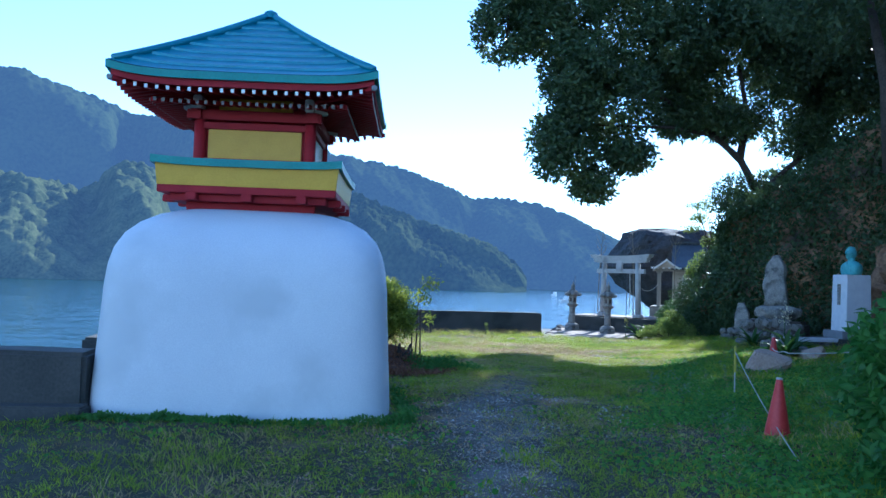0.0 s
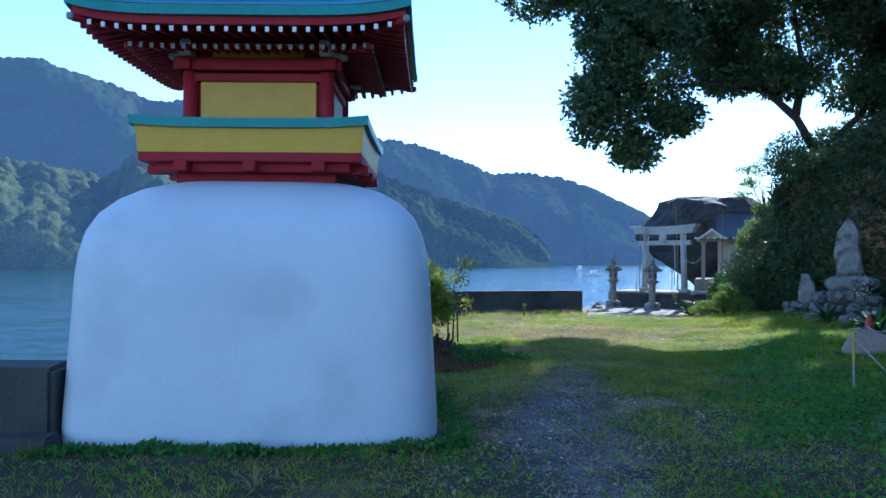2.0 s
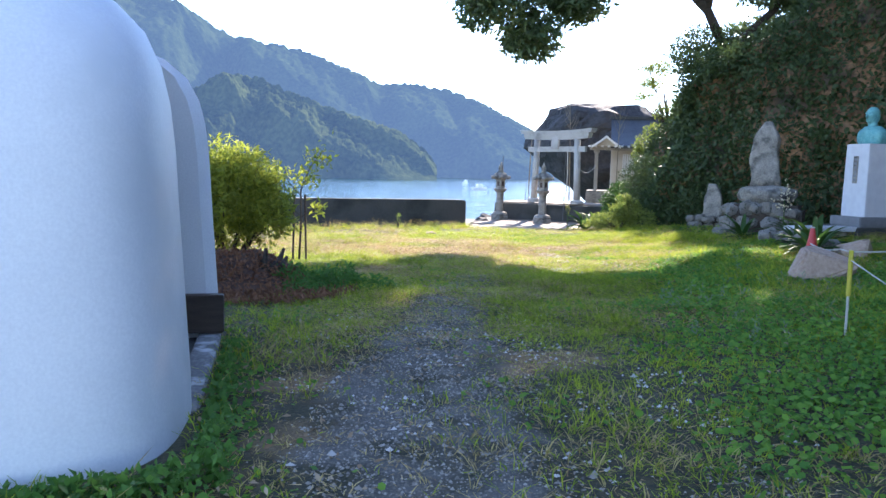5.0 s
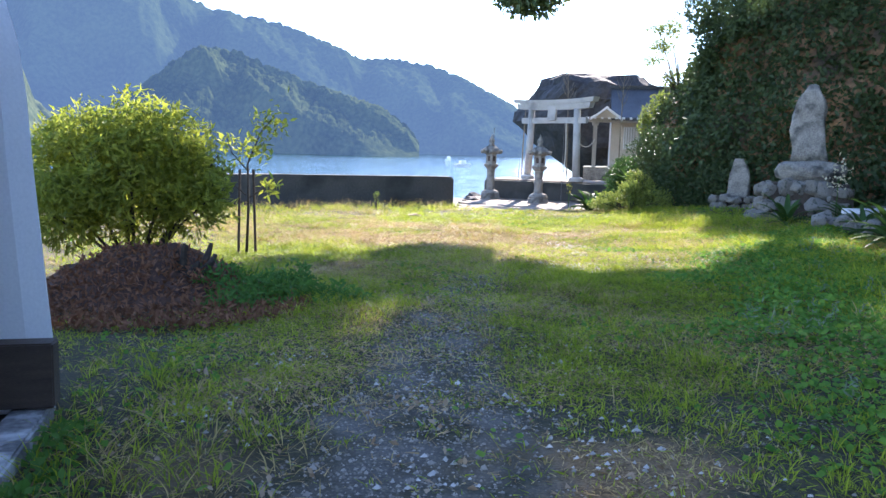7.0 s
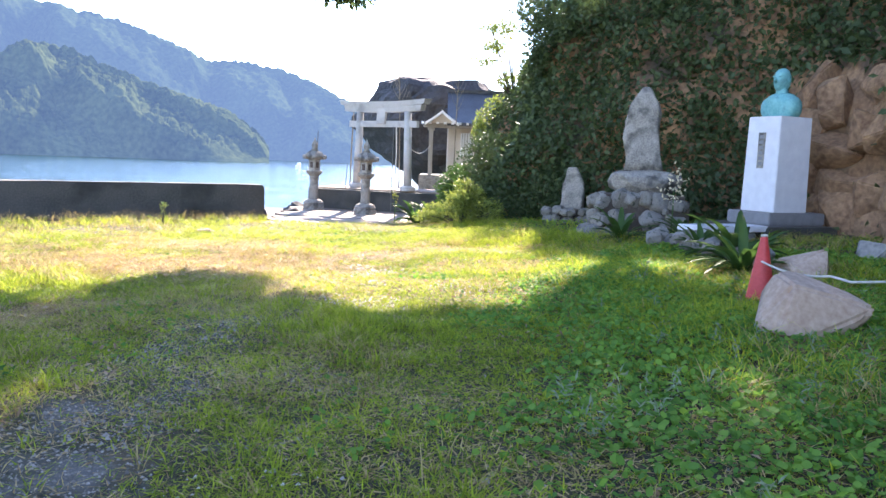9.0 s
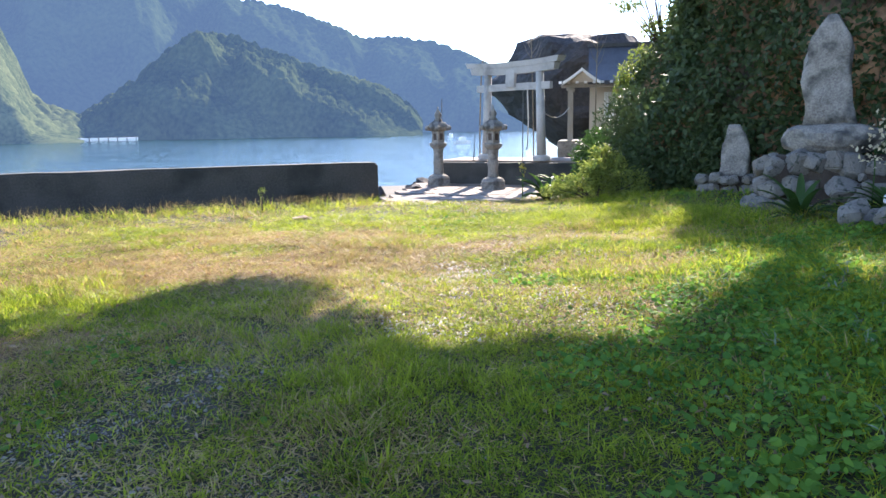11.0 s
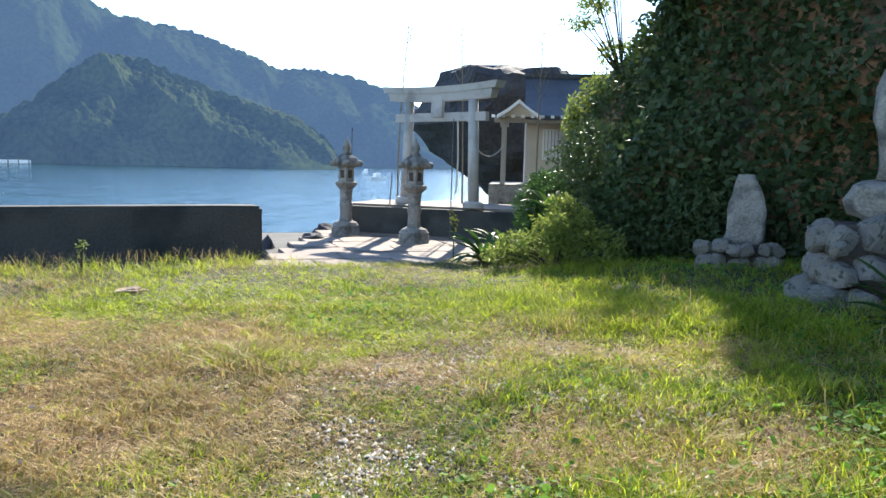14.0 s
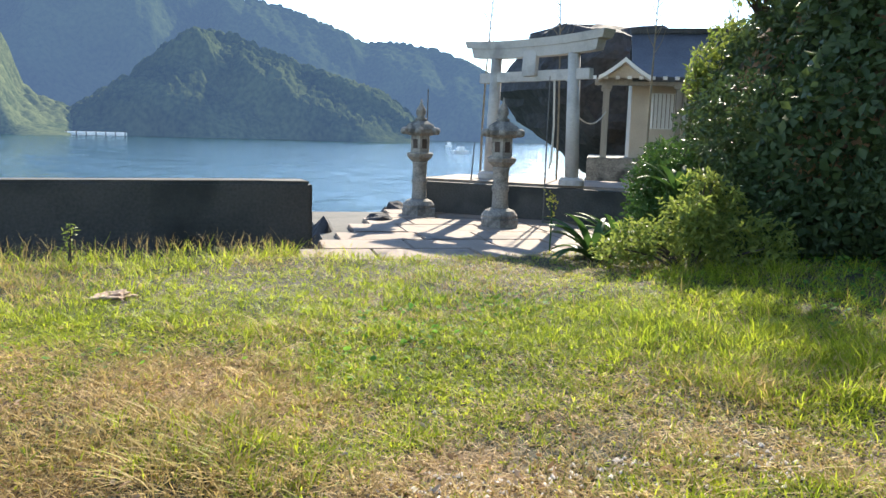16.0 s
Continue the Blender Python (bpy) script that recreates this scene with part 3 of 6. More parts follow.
# ivy and shrubs over the rock, thinner where the rock face lies bare
pts, outs = [], []
rnd = random.Random(4)
for _ in range(62000):
    u = rnd.uniform(0, len(FOOT) - 1.1)
    v = rnd.random() ** 1.3 * 13
    p, o = hill_point(u, v)
    bare = 4.6 < u < 7.0 and v < 3.0 and not (u < 5.4 and v < 0.8)
    if bare and rnd.random() < 0.985:
        continue
    clump = noise.noise(p * 0.9) + 0.5 * noise.noise(p * 2.3)
    if clump < -0.7:
        continue
    o = (o + Vector((0, 0, 0.5))).normalized()
    thick = 0.15 + 0.45 * max(0.0, clump)
    for _ in range(3):
        pts.append(p + o * rnd.uniform(0, thick) + Vector((rnd.gauss(0, .12), rnd.gauss(0, .12), rnd.gauss(0, .12))))
        outs.append(o)
ivy = new("ivy", leaf_mesh("ivy", np.array([tuple(p) for p in pts]), np.array([tuple(o) for o in outs]), 0.155, 0.095, M_IVY, droop=0.5))
tagged(ivy, "dense dark ivy and shrubs hanging over the hillside", "ivy", kind="stuff")


# ---- trees ----
def tree(name, label, base, limbs, clumps, leaves, leaf_len, seed, material, leaf_w=0.45):
    """limbs: lists of (points, first radius, last radius); clumps: (centre, radii)."""
    t = thing(name, label, "tree", pose(*base))
    bm = bmesh.new()
    for points, r0, r1 in limbs:
        k = len(points)
        b = tube(points, [r0 + (r1 - r0) * i / (k - 1) for i in range(k)], 9)
        me = bpy.data.meshes.new("limb")
        b.to_mesh(me), b.free()
        bm.from_mesh(me)
    part("trunk", bm, M_BARK, t, "dark leaning trunk with limbs", True)
    r = random.Random(seed)
    ps, os_ = [], []
    weights = [c[1][0] * c[1][1] + c[1][1] * c[1][2] for c in clumps]
    while len(ps) < leaves:
        c, rad = r.choices(clumps, weights)[0]
        d = Vector((r.gauss(0, 1), r.gauss(0, 1), r.gauss(0, 1))).normalized()
        k = r.random() ** 0.46 * (1.12 if r.random() < 0.12 else 1.0)
        p = Vector((c[0] + d.x * rad[0] * k, c[1] + d.y * rad[1] * k, c[2] + d.z * rad[2] * k))
        if noise.noise(p * 0.85 + Vector((seed, 0, 0))) + 0.6 * noise.noise(p * 2.0) < -0.26:
            continue
        ps.append(tuple(p)), os_.append(tuple((d + Vector((0, 0, 0.6))).normalized()))
    me = leaf_mesh("crown", np.array(ps), np.array(os_), leaf_len, leaf_len * leaf_w, material, droop=0.3)
    crown = new("crown", me)
    crown.parent = t
    # twigs from the limbs into the clumps
    bm = bmesh.new()
    for c, rad in clumps:
        for _ in range(5):
            a = Vector(c) + Vector((r.gauss(0, .5) * rad[0], r.gauss(0, .5) * rad[1], r.gauss(0, .4) * rad[2]))
            b = tube([tuple(Vector(c) - Vector((0, 0, rad[2] * 0.2))), tuple((Vector(c) + a) / 2 + Vector((0, 0, .1))), tuple(a)], [0.035, 0.02, 0.008], 5)
            m2 = bpy.data.meshes.new("twig")
            b.to_mesh(m2), b.free()
            bm.from_mesh(m2)
    tagged(part("branches", bm, M_BARK, t), kind="stuff")
    return t


TB = (16.4, 30.6, 4.2)
big_limbs = [([(0, 0, -0.5), (-0.4, -.1, 1.2), (-1.3, -.2, 2.6), (-3.2, -.4, 4.0), (-5.8, -.6, 5.4)], 0.22, 0.06),
             ([(-1.3, -.2, 2.6), (-1.2, -.6, 4.2), (-1.8, -1.0, 6.2)], 0.17, 0.06),
             ([(-0.4, -.1, 1.2), (1.0, -.5, 2.6), (2.4, -1.2, 5.5), (3.0, -1.6, 8.5)], 0.15, 0.05),
             ([(-2.0, -.3, 3.4), (-4.4, -.8, 3.6), (-7.6, -1.4, 3.4)], 0.1, 0.03),
             ([(-1.0, -.2, 2.2), (-1.8, .3, 3.2), (-2.8, .4, 4.4)], 0.08, 0.03)]
big_clumps = [((-1.6, -.5, 4.1), (1.4, 1.5, 0.9)), ((1.3, -.6, 3.8), (1.7, 1.6, 1.2)), ((0.9, 0.2, 1.6), (1.3, 1.2, 0.8)), ((2.6, -.6, 2.4), (1.4, 1.4, 1.2)), ((-8.4, -1.2, 9.6), (2.2, 2.2, 2.0)), ((-10.0, -1.4, 11.6), (2.0, 2.2, 1.8)), ((-9.2, -1.2, 7.0), (1.4, 1.6, 1.4)), ((-6.2, -1.0, 13.0), (3.4, 3.2, 2.4)), ((-6.6, -1.2, 3.8), (1.3, 1.4, 1.4)), ((0.6, -1.0, 6.2), (2.2, 2.2, 1.6)), ((-5.4, -1.0, 4.6), (2.4, 2.2, 1.9)), ((-6.8, -1.2, 2.6), (1.5, 1.5, 1.6)), ((-5.7, -1.2, 1.15), (1.0, 1.1, .75)), ((-4.35, -1.2, 2.3), (1.1, 1.2, 0.7)), ((-6.5, -1.6, 5.4), (1.5, 1.8, 1.5)),
              ((-4.0, -.6, 7.4), (2.8, 2.6, 2.2)), ((-7.2, -1.0, 7.8), (2.0, 2.2, 1.8)), ((-2.6, .4, 5.6), (2.0, 2.0, 1.6)), ((-1.2, -1.0, 8.2), (2.8, 2.6, 2.2)),
              ((-5.2, -1.0, 10.2), (3.2, 3.0, 2.2)), ((-1.4, -.6, 11.2), (3.2, 3.0, 2.4)), ((2.2, -1.4, 8.6), (3.0, 2.8, 2.4)), ((2.8, -1.0, 5.4), (2.2, 2.2, 1.6)), ((3.0, -1.4, 11.6), (3.0, 3.0, 2.2)), ((-3.0, -.2, 4.1), (1.3, 1.3, 0.8)), ((5.6, -1.0, 8.0), (3.0, 3.0, 3.0))]
big_clumps = [((c[0] - (2.0 if c[0] < -4 else 0.8 if c[0] < -2 else 0.0), c[1], c[2]), r) for c, r in big_clumps]
tree("leaning_evergreen_tree", "large dark evergreen tree leaning from the hillside over the lawn", TB, big_limbs, big_clumps, 195000, 0.24, 11, M_TREELEAF)
tree("hilltop_tree", "dark broad-leaved tree high on the hillside", (15.0, 21.0, 6.0), [([(0, 0, -1), (-.2, 0, 1.5), (-.6, .2, 4)], 0.25, 0.1), ([(-.2, 0, 1.5), (1, -.5, 3.6), (1.6, -1, 6)], 0.16, 0.06)],
     [((-1.0, .4, 5.0), (3.0, 3.2, 2.2)), ((1.8, -1.2, 6.8), (3.0, 3.2, 2.4)), ((-0.6, -3.0, 4.6), (2.6, 2.8, 2.0)), ((0.6, 3.4, 5.6), (2.8, 2.8, 2.2))], 16000, 0.22, 5, M_TREELEAF)


# ---- round-topped stupa with a small pagoda on top ----
SX, SY = -1.5, 12.2


def stupa():
    base_z = -0.62
    t = thing("pagoda_tower", "white plastered dome tower with a red and yellow pagoda top", "tower", pose(SX, SY, base_z))
    g = -base_z
    bm = bmesh.new()
    prof = [(1.96, 0.0), (1.95, 0.5), (1.92, 1.0), (1.89, 1.5), (1.87, 1.9), (1.84, 2.18), (1.79, 2.40), (1.70, 2.60), (1.55, 2.76), (1.35, 2.88), (1.12, 2.955), (0.98, 2.985)]
    y_lo, y_hi, x_in = -0.9, 1.55, 0.55
    deep, deep_back = 1.07, 1.29

    def outline(r, z):
        e = 2 / (7.5 - 2.5 * smooth01((z - 2.2) / 0.8))
        pts = []
        for k in range(160):
            a = 2 * math.pi * (k + 0.5) / 160
            c, s = math.cos(a), math.sin(a)
            pts.append((r * math.copysign(abs(c) ** e, c), r * (deep_back if s > 0 else deep) * math.copysign(abs(s) ** e, s)))
        lo, hi = min(y_lo, r * deep * 0.97), min(y_hi, r * deep_back * 0.9)
        keep = [p for p in pts if not (p[0] > 0.2 and lo < p[1] < hi)]
        first = max(range(len(keep)), key=lambda i: (keep[i][0] > 0.2 and keep[i][1] >= hi) * (100 - abs(keep[i][1] - hi)))
        keep = keep[first:] + keep[:first]
        right = lambda y: r * max(0.0, 1 - abs(y / (r * (deep_back if y > 0 else deep))) ** (2 / e)) ** (e / 2)
        return keep, (lo, hi, right(lo), right(hi))

    rings, count = [], None
    for r, z in prof:
        keep, (lo, hi, xl, xh) = outline(r, z)
        # resample the outer arc evenly so that every level has the same number of points
        arc = [(xh + 0.03, min(hi + 0.10, r * deep_back * 0.985))] + [p for p in keep if not (p[0] > 0.2 and hi - 0.01 < p[1] < hi + 0.10)] + [(xl, lo)]
        acc = [0.0]
        for a, b in zip(arc, arc[1:]):
            acc.append(acc[-1] + math.hypot(b[0] - a[0], b[1] - a[1]))
        N = 120
        pos = np.linspace(0, acc[-1], N)
        ring = list(zip(np.interp(pos, acc, [a[0] for a in arc]), np.interp(pos, acc, [a[1] for a in arc])))
        ring += [(min(x_in, xl), lo), (min(x_in, xh), hi), (max(min(x_in, xh), xh - 0.07), hi)]
        rings.append([bm.verts.new((x, y, z)) for x, y in ring])
    n = len(rings[0])
    for a, b in zip(rings, rings[1:]):
        for k in range(n):
            bm.faces.new((a[k], a[(k + 1) % n], b[(k + 1) % n], b[k]))
    bm.faces.new(rings[-1])
    bmesh.ops.recalc_face_normals(bm, faces=bm.faces)
    dome = part("dome", bm, M_PLASTER, t, "white painted plaster dome with faint stains", True)
    md = dome.modifiers.new("edges", "EDGE_SPLIT")
    md.split_angle = radians(40)
    # floor, kerb and plank of the niche in the side
    part("niche_floor", box(0.5, -0.95, 0.05, 1.86, 1.6, 0.2), M_CONCRETE, t)
    part("kerb", box(1.80, -0.98, 0.0, 2.0, 1.53, 0.26, 0.015), M_KERB, t, "low stone kerb of the side niche")
    part("plank", box(1.2, 1.40, 0.27, 2.03, 1.54, 0.62, 0.008), M_DARKWOOD, t, "dark wooden plank")
    part("niche_back", box(0.45, -0.95, 0.2, 0.55, 1.6, 2.9), M_DARKWOOD, t, "dark panel at the back of the niche")
    part("footing", box(1.88, 1.66, 0.0, 2.03, 2.2, 0.13, 0.01), M_PLASTER, t)
    # stepped red base
    zt = 2.99
    part("base_frame", box(-0.9, -0.9, zt - 0.02, 0.9, 0.9, zt + 0.1, 0.01), M_RED, t, "red lacquered base beam")
    for s in (-1, 1):
        for a in (-0.75, 0, 0.75):
            part("bracket", box(a - 0.07, s * 1.12 - 0.14, zt + 0.1, a + 0.07, s * 1.12 + 0.14, zt + 0.2, 0.01), M_RED, t)
            part("bracket", box(s * 1.12 - 0.14, a - 0.07, zt + 0.1, s * 1.12 + 0.14, a + 0.07, zt + 0.2, 0.01), M_RED, t)
    part("deck_frame", box(-1.08, -1.08, zt + 0.1, 1.08, 1.08, zt + 0.2, 0.01), M_RED, t)
    part("deck", box(-1.22, -1.22, zt + 0.2, 1.22, 1.22, zt + 0.30, 0.01), M_RED, t, "red projecting deck")
    z0 = zt + 0.30
    for k in range(4):
        m = pose(0, 0, 0, 0, 0, 90 * k)
        bm = bmesh.new()
        v = [bm.verts.new(c) for c in ((-1.22, -1.22, z0), (1.22, -1.22, z0), (1.25, -1.25, z0 + 0.3), (-1.25, -1.25, z0 + 0.3), (-1.18, -1.18, z0), (1.18, -1.18, z0), (1.21, -1.21, z0 + 0.3), (-1.21, -1.21, z0 + 0.3))]
        for f in ((0, 1, 2, 3), (5, 4, 7, 6), (3, 2, 6, 7), (1, 0, 4, 5), (0, 3, 7, 4), (2, 1, 5, 6)):
            bm.faces.new([v[i] for i in f])
        part("parapet_panel", bm, M_YELLOW, t, "yellow balcony panel", m=m)
        bm = bmesh.new()      # cap that rises a little towards its ends
        N = 12
        prev = None
        for i in range(N + 1):
            x = -1 + 2 * i / N
            lift = 0.035 * abs(x) ** 4
            sec = [bm.verts.new((-x * yy, yy, z0 + zz + lift)) for yy, zz in ((-1.3, 0.262), (-1.18, 0.262), (-1.18, 0.365), (-1.3, 0.365))]
            if prev:
                for a in range(4):
                    bm.faces.new((prev[a], prev[(a + 1) % 4], sec[(a + 1) % 4], sec[a]))
            else:
                bm.faces.new(sec[::-1])
            prev = sec
        bm.faces.new(prev)
        bmesh.ops.recalc_face_normals(bm, faces=bm.faces)
        part("parapet_cap", bm, M_GREEN, t, "green balcony rail", m=m)
    # body
    zb, ze = zt + 0.30, zt + 1.42
    for sx in (-1, 1):
        for sy in (-1, 1):
            part("post", lathe([(0.085, zb), (0.085, ze)], 16, centre=(sx * 0.78, sy * 0.78)), M_RED, t, "round red post", True)
    part("core", box(-0.74, -0.74, zb, 0.74, 0.74, ze + 0.3), M_RED, t)
    for k in range(4):
        m = pose(0, 0, 0, 0, 0, 90 * k)
        part("wall_panel", box(-0.66, -0.80, zb + 0.44, 0.66, -0.74, zb + 0.86, 0.006), M_YELLOW if k != 1 else M_WHITE, t, "yellow wall panel" if k != 1 else "white panel", m=m)
        part("rail", box(-0.8, -0.84, zb + 0.34, 0.8, -0.735, zb + 0.44, 0.008), M_RED, t, m=m)
        part("rail", box(-0.8, -0.84, zb + 0.86, 0.8, -0.735, zb + 0.95, 0.008), M_RED, t, m=m)
        part("beam", box(-0.95, -0.9, zb + 0.98, 0.95, -0.735, zb + 1.12, 0.01), M_RED, t, m=m)
        part("frieze_panel", box(-0.52, -0.82, zb + 1.12, 0.52, -0.735, zb + 1.30, 0.006), M_YELLOW, t, "ochre frieze panel", m=m)
        for a in (-0.78, 0.78):
            part("corbel", box(a - 0.06, -1.02, zb + 1.12, a + 0.06, -0.76, zb + 1.3, 0.015), M_WHITE if a else M_RED, t, "pale corbel block", m=m)
    # roof: concave pyramid with upturned eaves
    zr = zt + 1.64
    E = 1.74
    apex = zr + 1.42

    def eave_lift(s):
        return 0.11 * abs(s) ** 5

    for k in range(4):
        m = pose(0, 0, 0, 0, 0, 90 * k)
        bm = bmesh.new()
        N, L = 24, 9
        rows_ = []
        for j in range(L):      # lapped courses: each starts proud of the last
            for top in (0, 1):
                f = (j + top) / L
                row = []
                for i in range(N + 1):
                    s = -1 + 2 * i / N
                    half = E * (1 - f) + 0.02
                    z = zr + 0.08 + (apex - zr - 0.08) * (0.93 * f + 0.07 * f * f) + eave_lift(s) * (1 - f) ** 2 + (-0.006 if top else 0.03)
                    row.append(bm.verts.new((s * half, -half, z)))
                rows_.append(row)
        for a, b in zip(rows_, rows_[1:]):
            for i in range(N):
                bm.faces.new((a[i], a[i + 1], b[i + 1], b[i]))
        part("roof_slope", bm, M_ROOF, t, "blue-green metal roof slope in lapped courses", m=m)
        for nm, mat, y0, y1, za, zc, lab in (("eave_fascia", M_GREEN, -E - 0.035, -E + 0.03, 0.0, 0.1, "green eave edge"), ("eave_board", M_RED, -E + 0.02, -E + 0.09, -0.085, 0.0, "red eave board")):
            bm = bmesh.new()
            prev = None
            for i in range(N + 1):
                s = -1 + 2 * i / N
                x = s * (-y0)
                sec = [bm.verts.new((x * (yy / y0), yy, zr + zz + eave_lift(s))) for yy, zz in ((y0, za), (y1, za), (y1, zc), (y0, zc))]
                if prev:
                    for a in range(4):
                        bm.faces.new((prev[a], prev[(a + 1) % 4], sec[(a + 1) % 4], sec[a]))
                else:
                    bm.faces.new(sec[::-1])
                prev = sec
            bm.faces.new(prev)
            bmesh.ops.recalc_face_normals(bm, faces=bm.faces)
            part(nm, bm, mat, t, lab, m=m)
        # rafters in two tiers, the outer with white ends, the inner with grey
        for tier, (yo, zo, inner) in enumerate(((-E + 0.05, -0.125, -1.05), (-E + 0.40, -0.215, -0.8))):
            cnt = 23
            for i in range(cnt):
                x = (-1 + 2 * (i + 0.5) / cnt) * (E - 0.12 - 0.3 * tier)
                lift = eave_lift(x / E)
                yin = min(inner, -abs(x))
                if yin - yo < 0.05:
                    yin = yo + 0.05
                bm = box(x - 0.021, yo, zr + zo - 0.03 + lift, x + 0.021, yin, zr + zo + 0.03 + lift)
                for v in bm.verts:
                    v.co.z += (v.co.y - yo) * 0.16
                rf = part("rafter", bm, M_RED, t, m=m)
                part("rafter_end", box(x - 0.021, yo - 0.008, zr + zo - 0.026 + lift, x + 0.021, yo - 0.001, zr + zo + 0.026 + lift), M_WHITE if tier == 0 else M_GREYGRANITE, rf, "white rafter end" if tier == 0 else "grey rafter end")
        # soffit
        bm = bmesh.new()
        vv = [bm.verts.new(c) for c in ((-E + 0.06, -E + 0.06, zr - 0.0), (E - 0.06, -E + 0.06, zr - 0.0), (0.75, -0.75, zr + 0.12), (-0.75, -0.75, zr + 0.12), (-E + 0.06, -E + 0.06, zr + 0.02), (E - 0.06, -E + 0.06, zr + 0.02), (0.75, -0.75, zr + 0.15), (-0.75, -0.75, zr + 0.15))]
        for f in ((3, 2, 1, 0), (4, 5, 6, 7), (0, 1, 5, 4), (2, 3, 7, 6)):
            bm.faces.new([vv[i] for i in f])
        part("soffit", bm, M_RED, t, m=m)
        # hip ridge along the corner
        pts = []
        for i in range(13):
            f = i / 12
            half = E * (1 - f) * 0.98
            pts.append((half, -half, zr + 0.13 + (apex - zr - 0.08) * (0.93 * f + 0.07 * f * f) + eave_lift(1) * (1 - f) ** 2))
        part("hip_ridge", tube(pts, 0.055, 8), M_ROOF, t, "blue-green hip ridge", True, m)
        part("hip_rafter", tube([(E - 0.03, -E + 0.03, zr - 0.02), (0.8, -0.8, zr - 0.05)], 0.05, 6), M_RED, t, m=m)
        part("hip_end", box(E - 0.05, -E - 0.02, zr - 0.05, E + 0.02, -E + 0.05, zr + 0.02, 0.01), M_GREYGRANITE, t, "grey hip-rafter end", m=m)
    part("apex_cap", lathe([(0.12, apex - 0.02), (0.1, apex + 0.08), (0.02, apex + 0.12)], 12), M_ROOF, t)
    for child in t.children:
        if child.name.split(".")[0] not in ("dome", "niche_floor", "kerb", "plank", "niche_back", "footing"):
            child.matrix_basis = pose(-0.04, 0, 0, 0, 0, -3.5) @ child.matrix_basis
    return t


stupa()


# ---- sea walls and paved landing ----
def wall_run(name, a, b, z0, z1, thick, label, bevel=0.05):
    d = Vector((b[0] - a[0], b[1] - a[1]))
    ang = math.degrees(math.atan2(d.y, d.x))
    bm = box(0, 0, 0, d.length, thick, z1 - z0, bevel)
    bmesh.ops.subdivide_edges(bm, edges=[e for e in bm.edges if e.calc_length() > 1.5], cuts=16, use_grid_fill=True)
    for v in bm.verts:
        v.co += 0.02 * Vector((noise.noise(v.co * 0.8), noise.noise(v.co * 0.7 + Vector((3, 1, 0))), noise.noise(v.co * 0.9 + Vector((0, 5, 0)))))
    return solid(name, bm, M_CONCRETE, label, "sea wall", "structure", m=pose(a[0], a[1], z0, 0, 0, ang))


wall_run("wall_sea_far", (-4.6, 29.2), (7.4, 31.6), -1.2, 0.26, 0.55, "dark mossy concrete sea wall along the lawn")
wall_run("wall_sea_side", (-4.4, 14.6), (-4.5, 29.2), -1.2, 0.26, 0.5, "dark concrete sea wall beside the lawn")
wall_run("wall_sea_near", (-16, 10.1), (-3.38, 10.25), -1.2, 0.44, 0.6, "dark block sea wall ending beside the tower")
solid("wall_step", box(-4.6, 9.95, -0.6, -3.3, 10.3, -0.2, 0.03), M_CONCRETE, "low concrete footing of the sea wall", "footing", "structure")

U = Vector((-0.476, 0.879, 0))      # along the lantern row
Nn = Vector((0.879, 0.476, 0))      # towards the shrine gate
PAVE_Z = -0.62
ANG = math.degrees(math.atan2(-U.y, -U.x))


def row_frame(p, z):
    """Local x along the lantern row to the lower end, y away from the lawn."""
    return pose(p[0], p[1], z, 0, 0, ANG)


landing = thing("pavement", "worn tan stone paving with grass in the joints", "paving", pose(9.2, 32.4, PAVE_Z), kind="structure")
part("bed", box(-1.6, -2.1, -1.4, 3.4, 4.2, -0.06), M_CONCRETE, landing)
rnd = random.Random(9)
yy = -2.3
while yy < 4.0:
    dy = rnd.uniform(0.75, 1.15)
    xx = -2.05 + 0.36 * (yy + 2.3)
    end = 3.2
    while xx < end:
        dx = min(rnd.uniform(0.7, 1.5), end - xx)
        if dx > 0.2:
            bm = box(xx + 0.012, yy + 0.012, -0.12, xx + dx - 0.012, yy + dy - 0.012, rnd.uniform(-0.006, 0.008), 0.012)
            part("slab", bm, M_SLAB, landing)
        xx += dx
    yy += dy

# low retaining wall behind the lanterns and the terrace on it
TW = math.degrees(math.atan2(-0.6, 0.8))
solid("wall_terrace", box(0, 0, -0.6, 4.6, 0.3, 0.62, 0.02), M_CONCRETE, "low dark retaining wall behind the stone lanterns", "wall", "structure", m=pose(9.75, 36.35, PAVE_Z, 0, 0, TW))
solid("terrace", box(0.02, 0.3, -2.2, 7.5, 2.5, 0.67), M_SLAB, "pale stone terrace of the shrine gate", "terrace", "structure", m=pose(9.75, 36.35, PAVE_Z, 0, 0, TW))


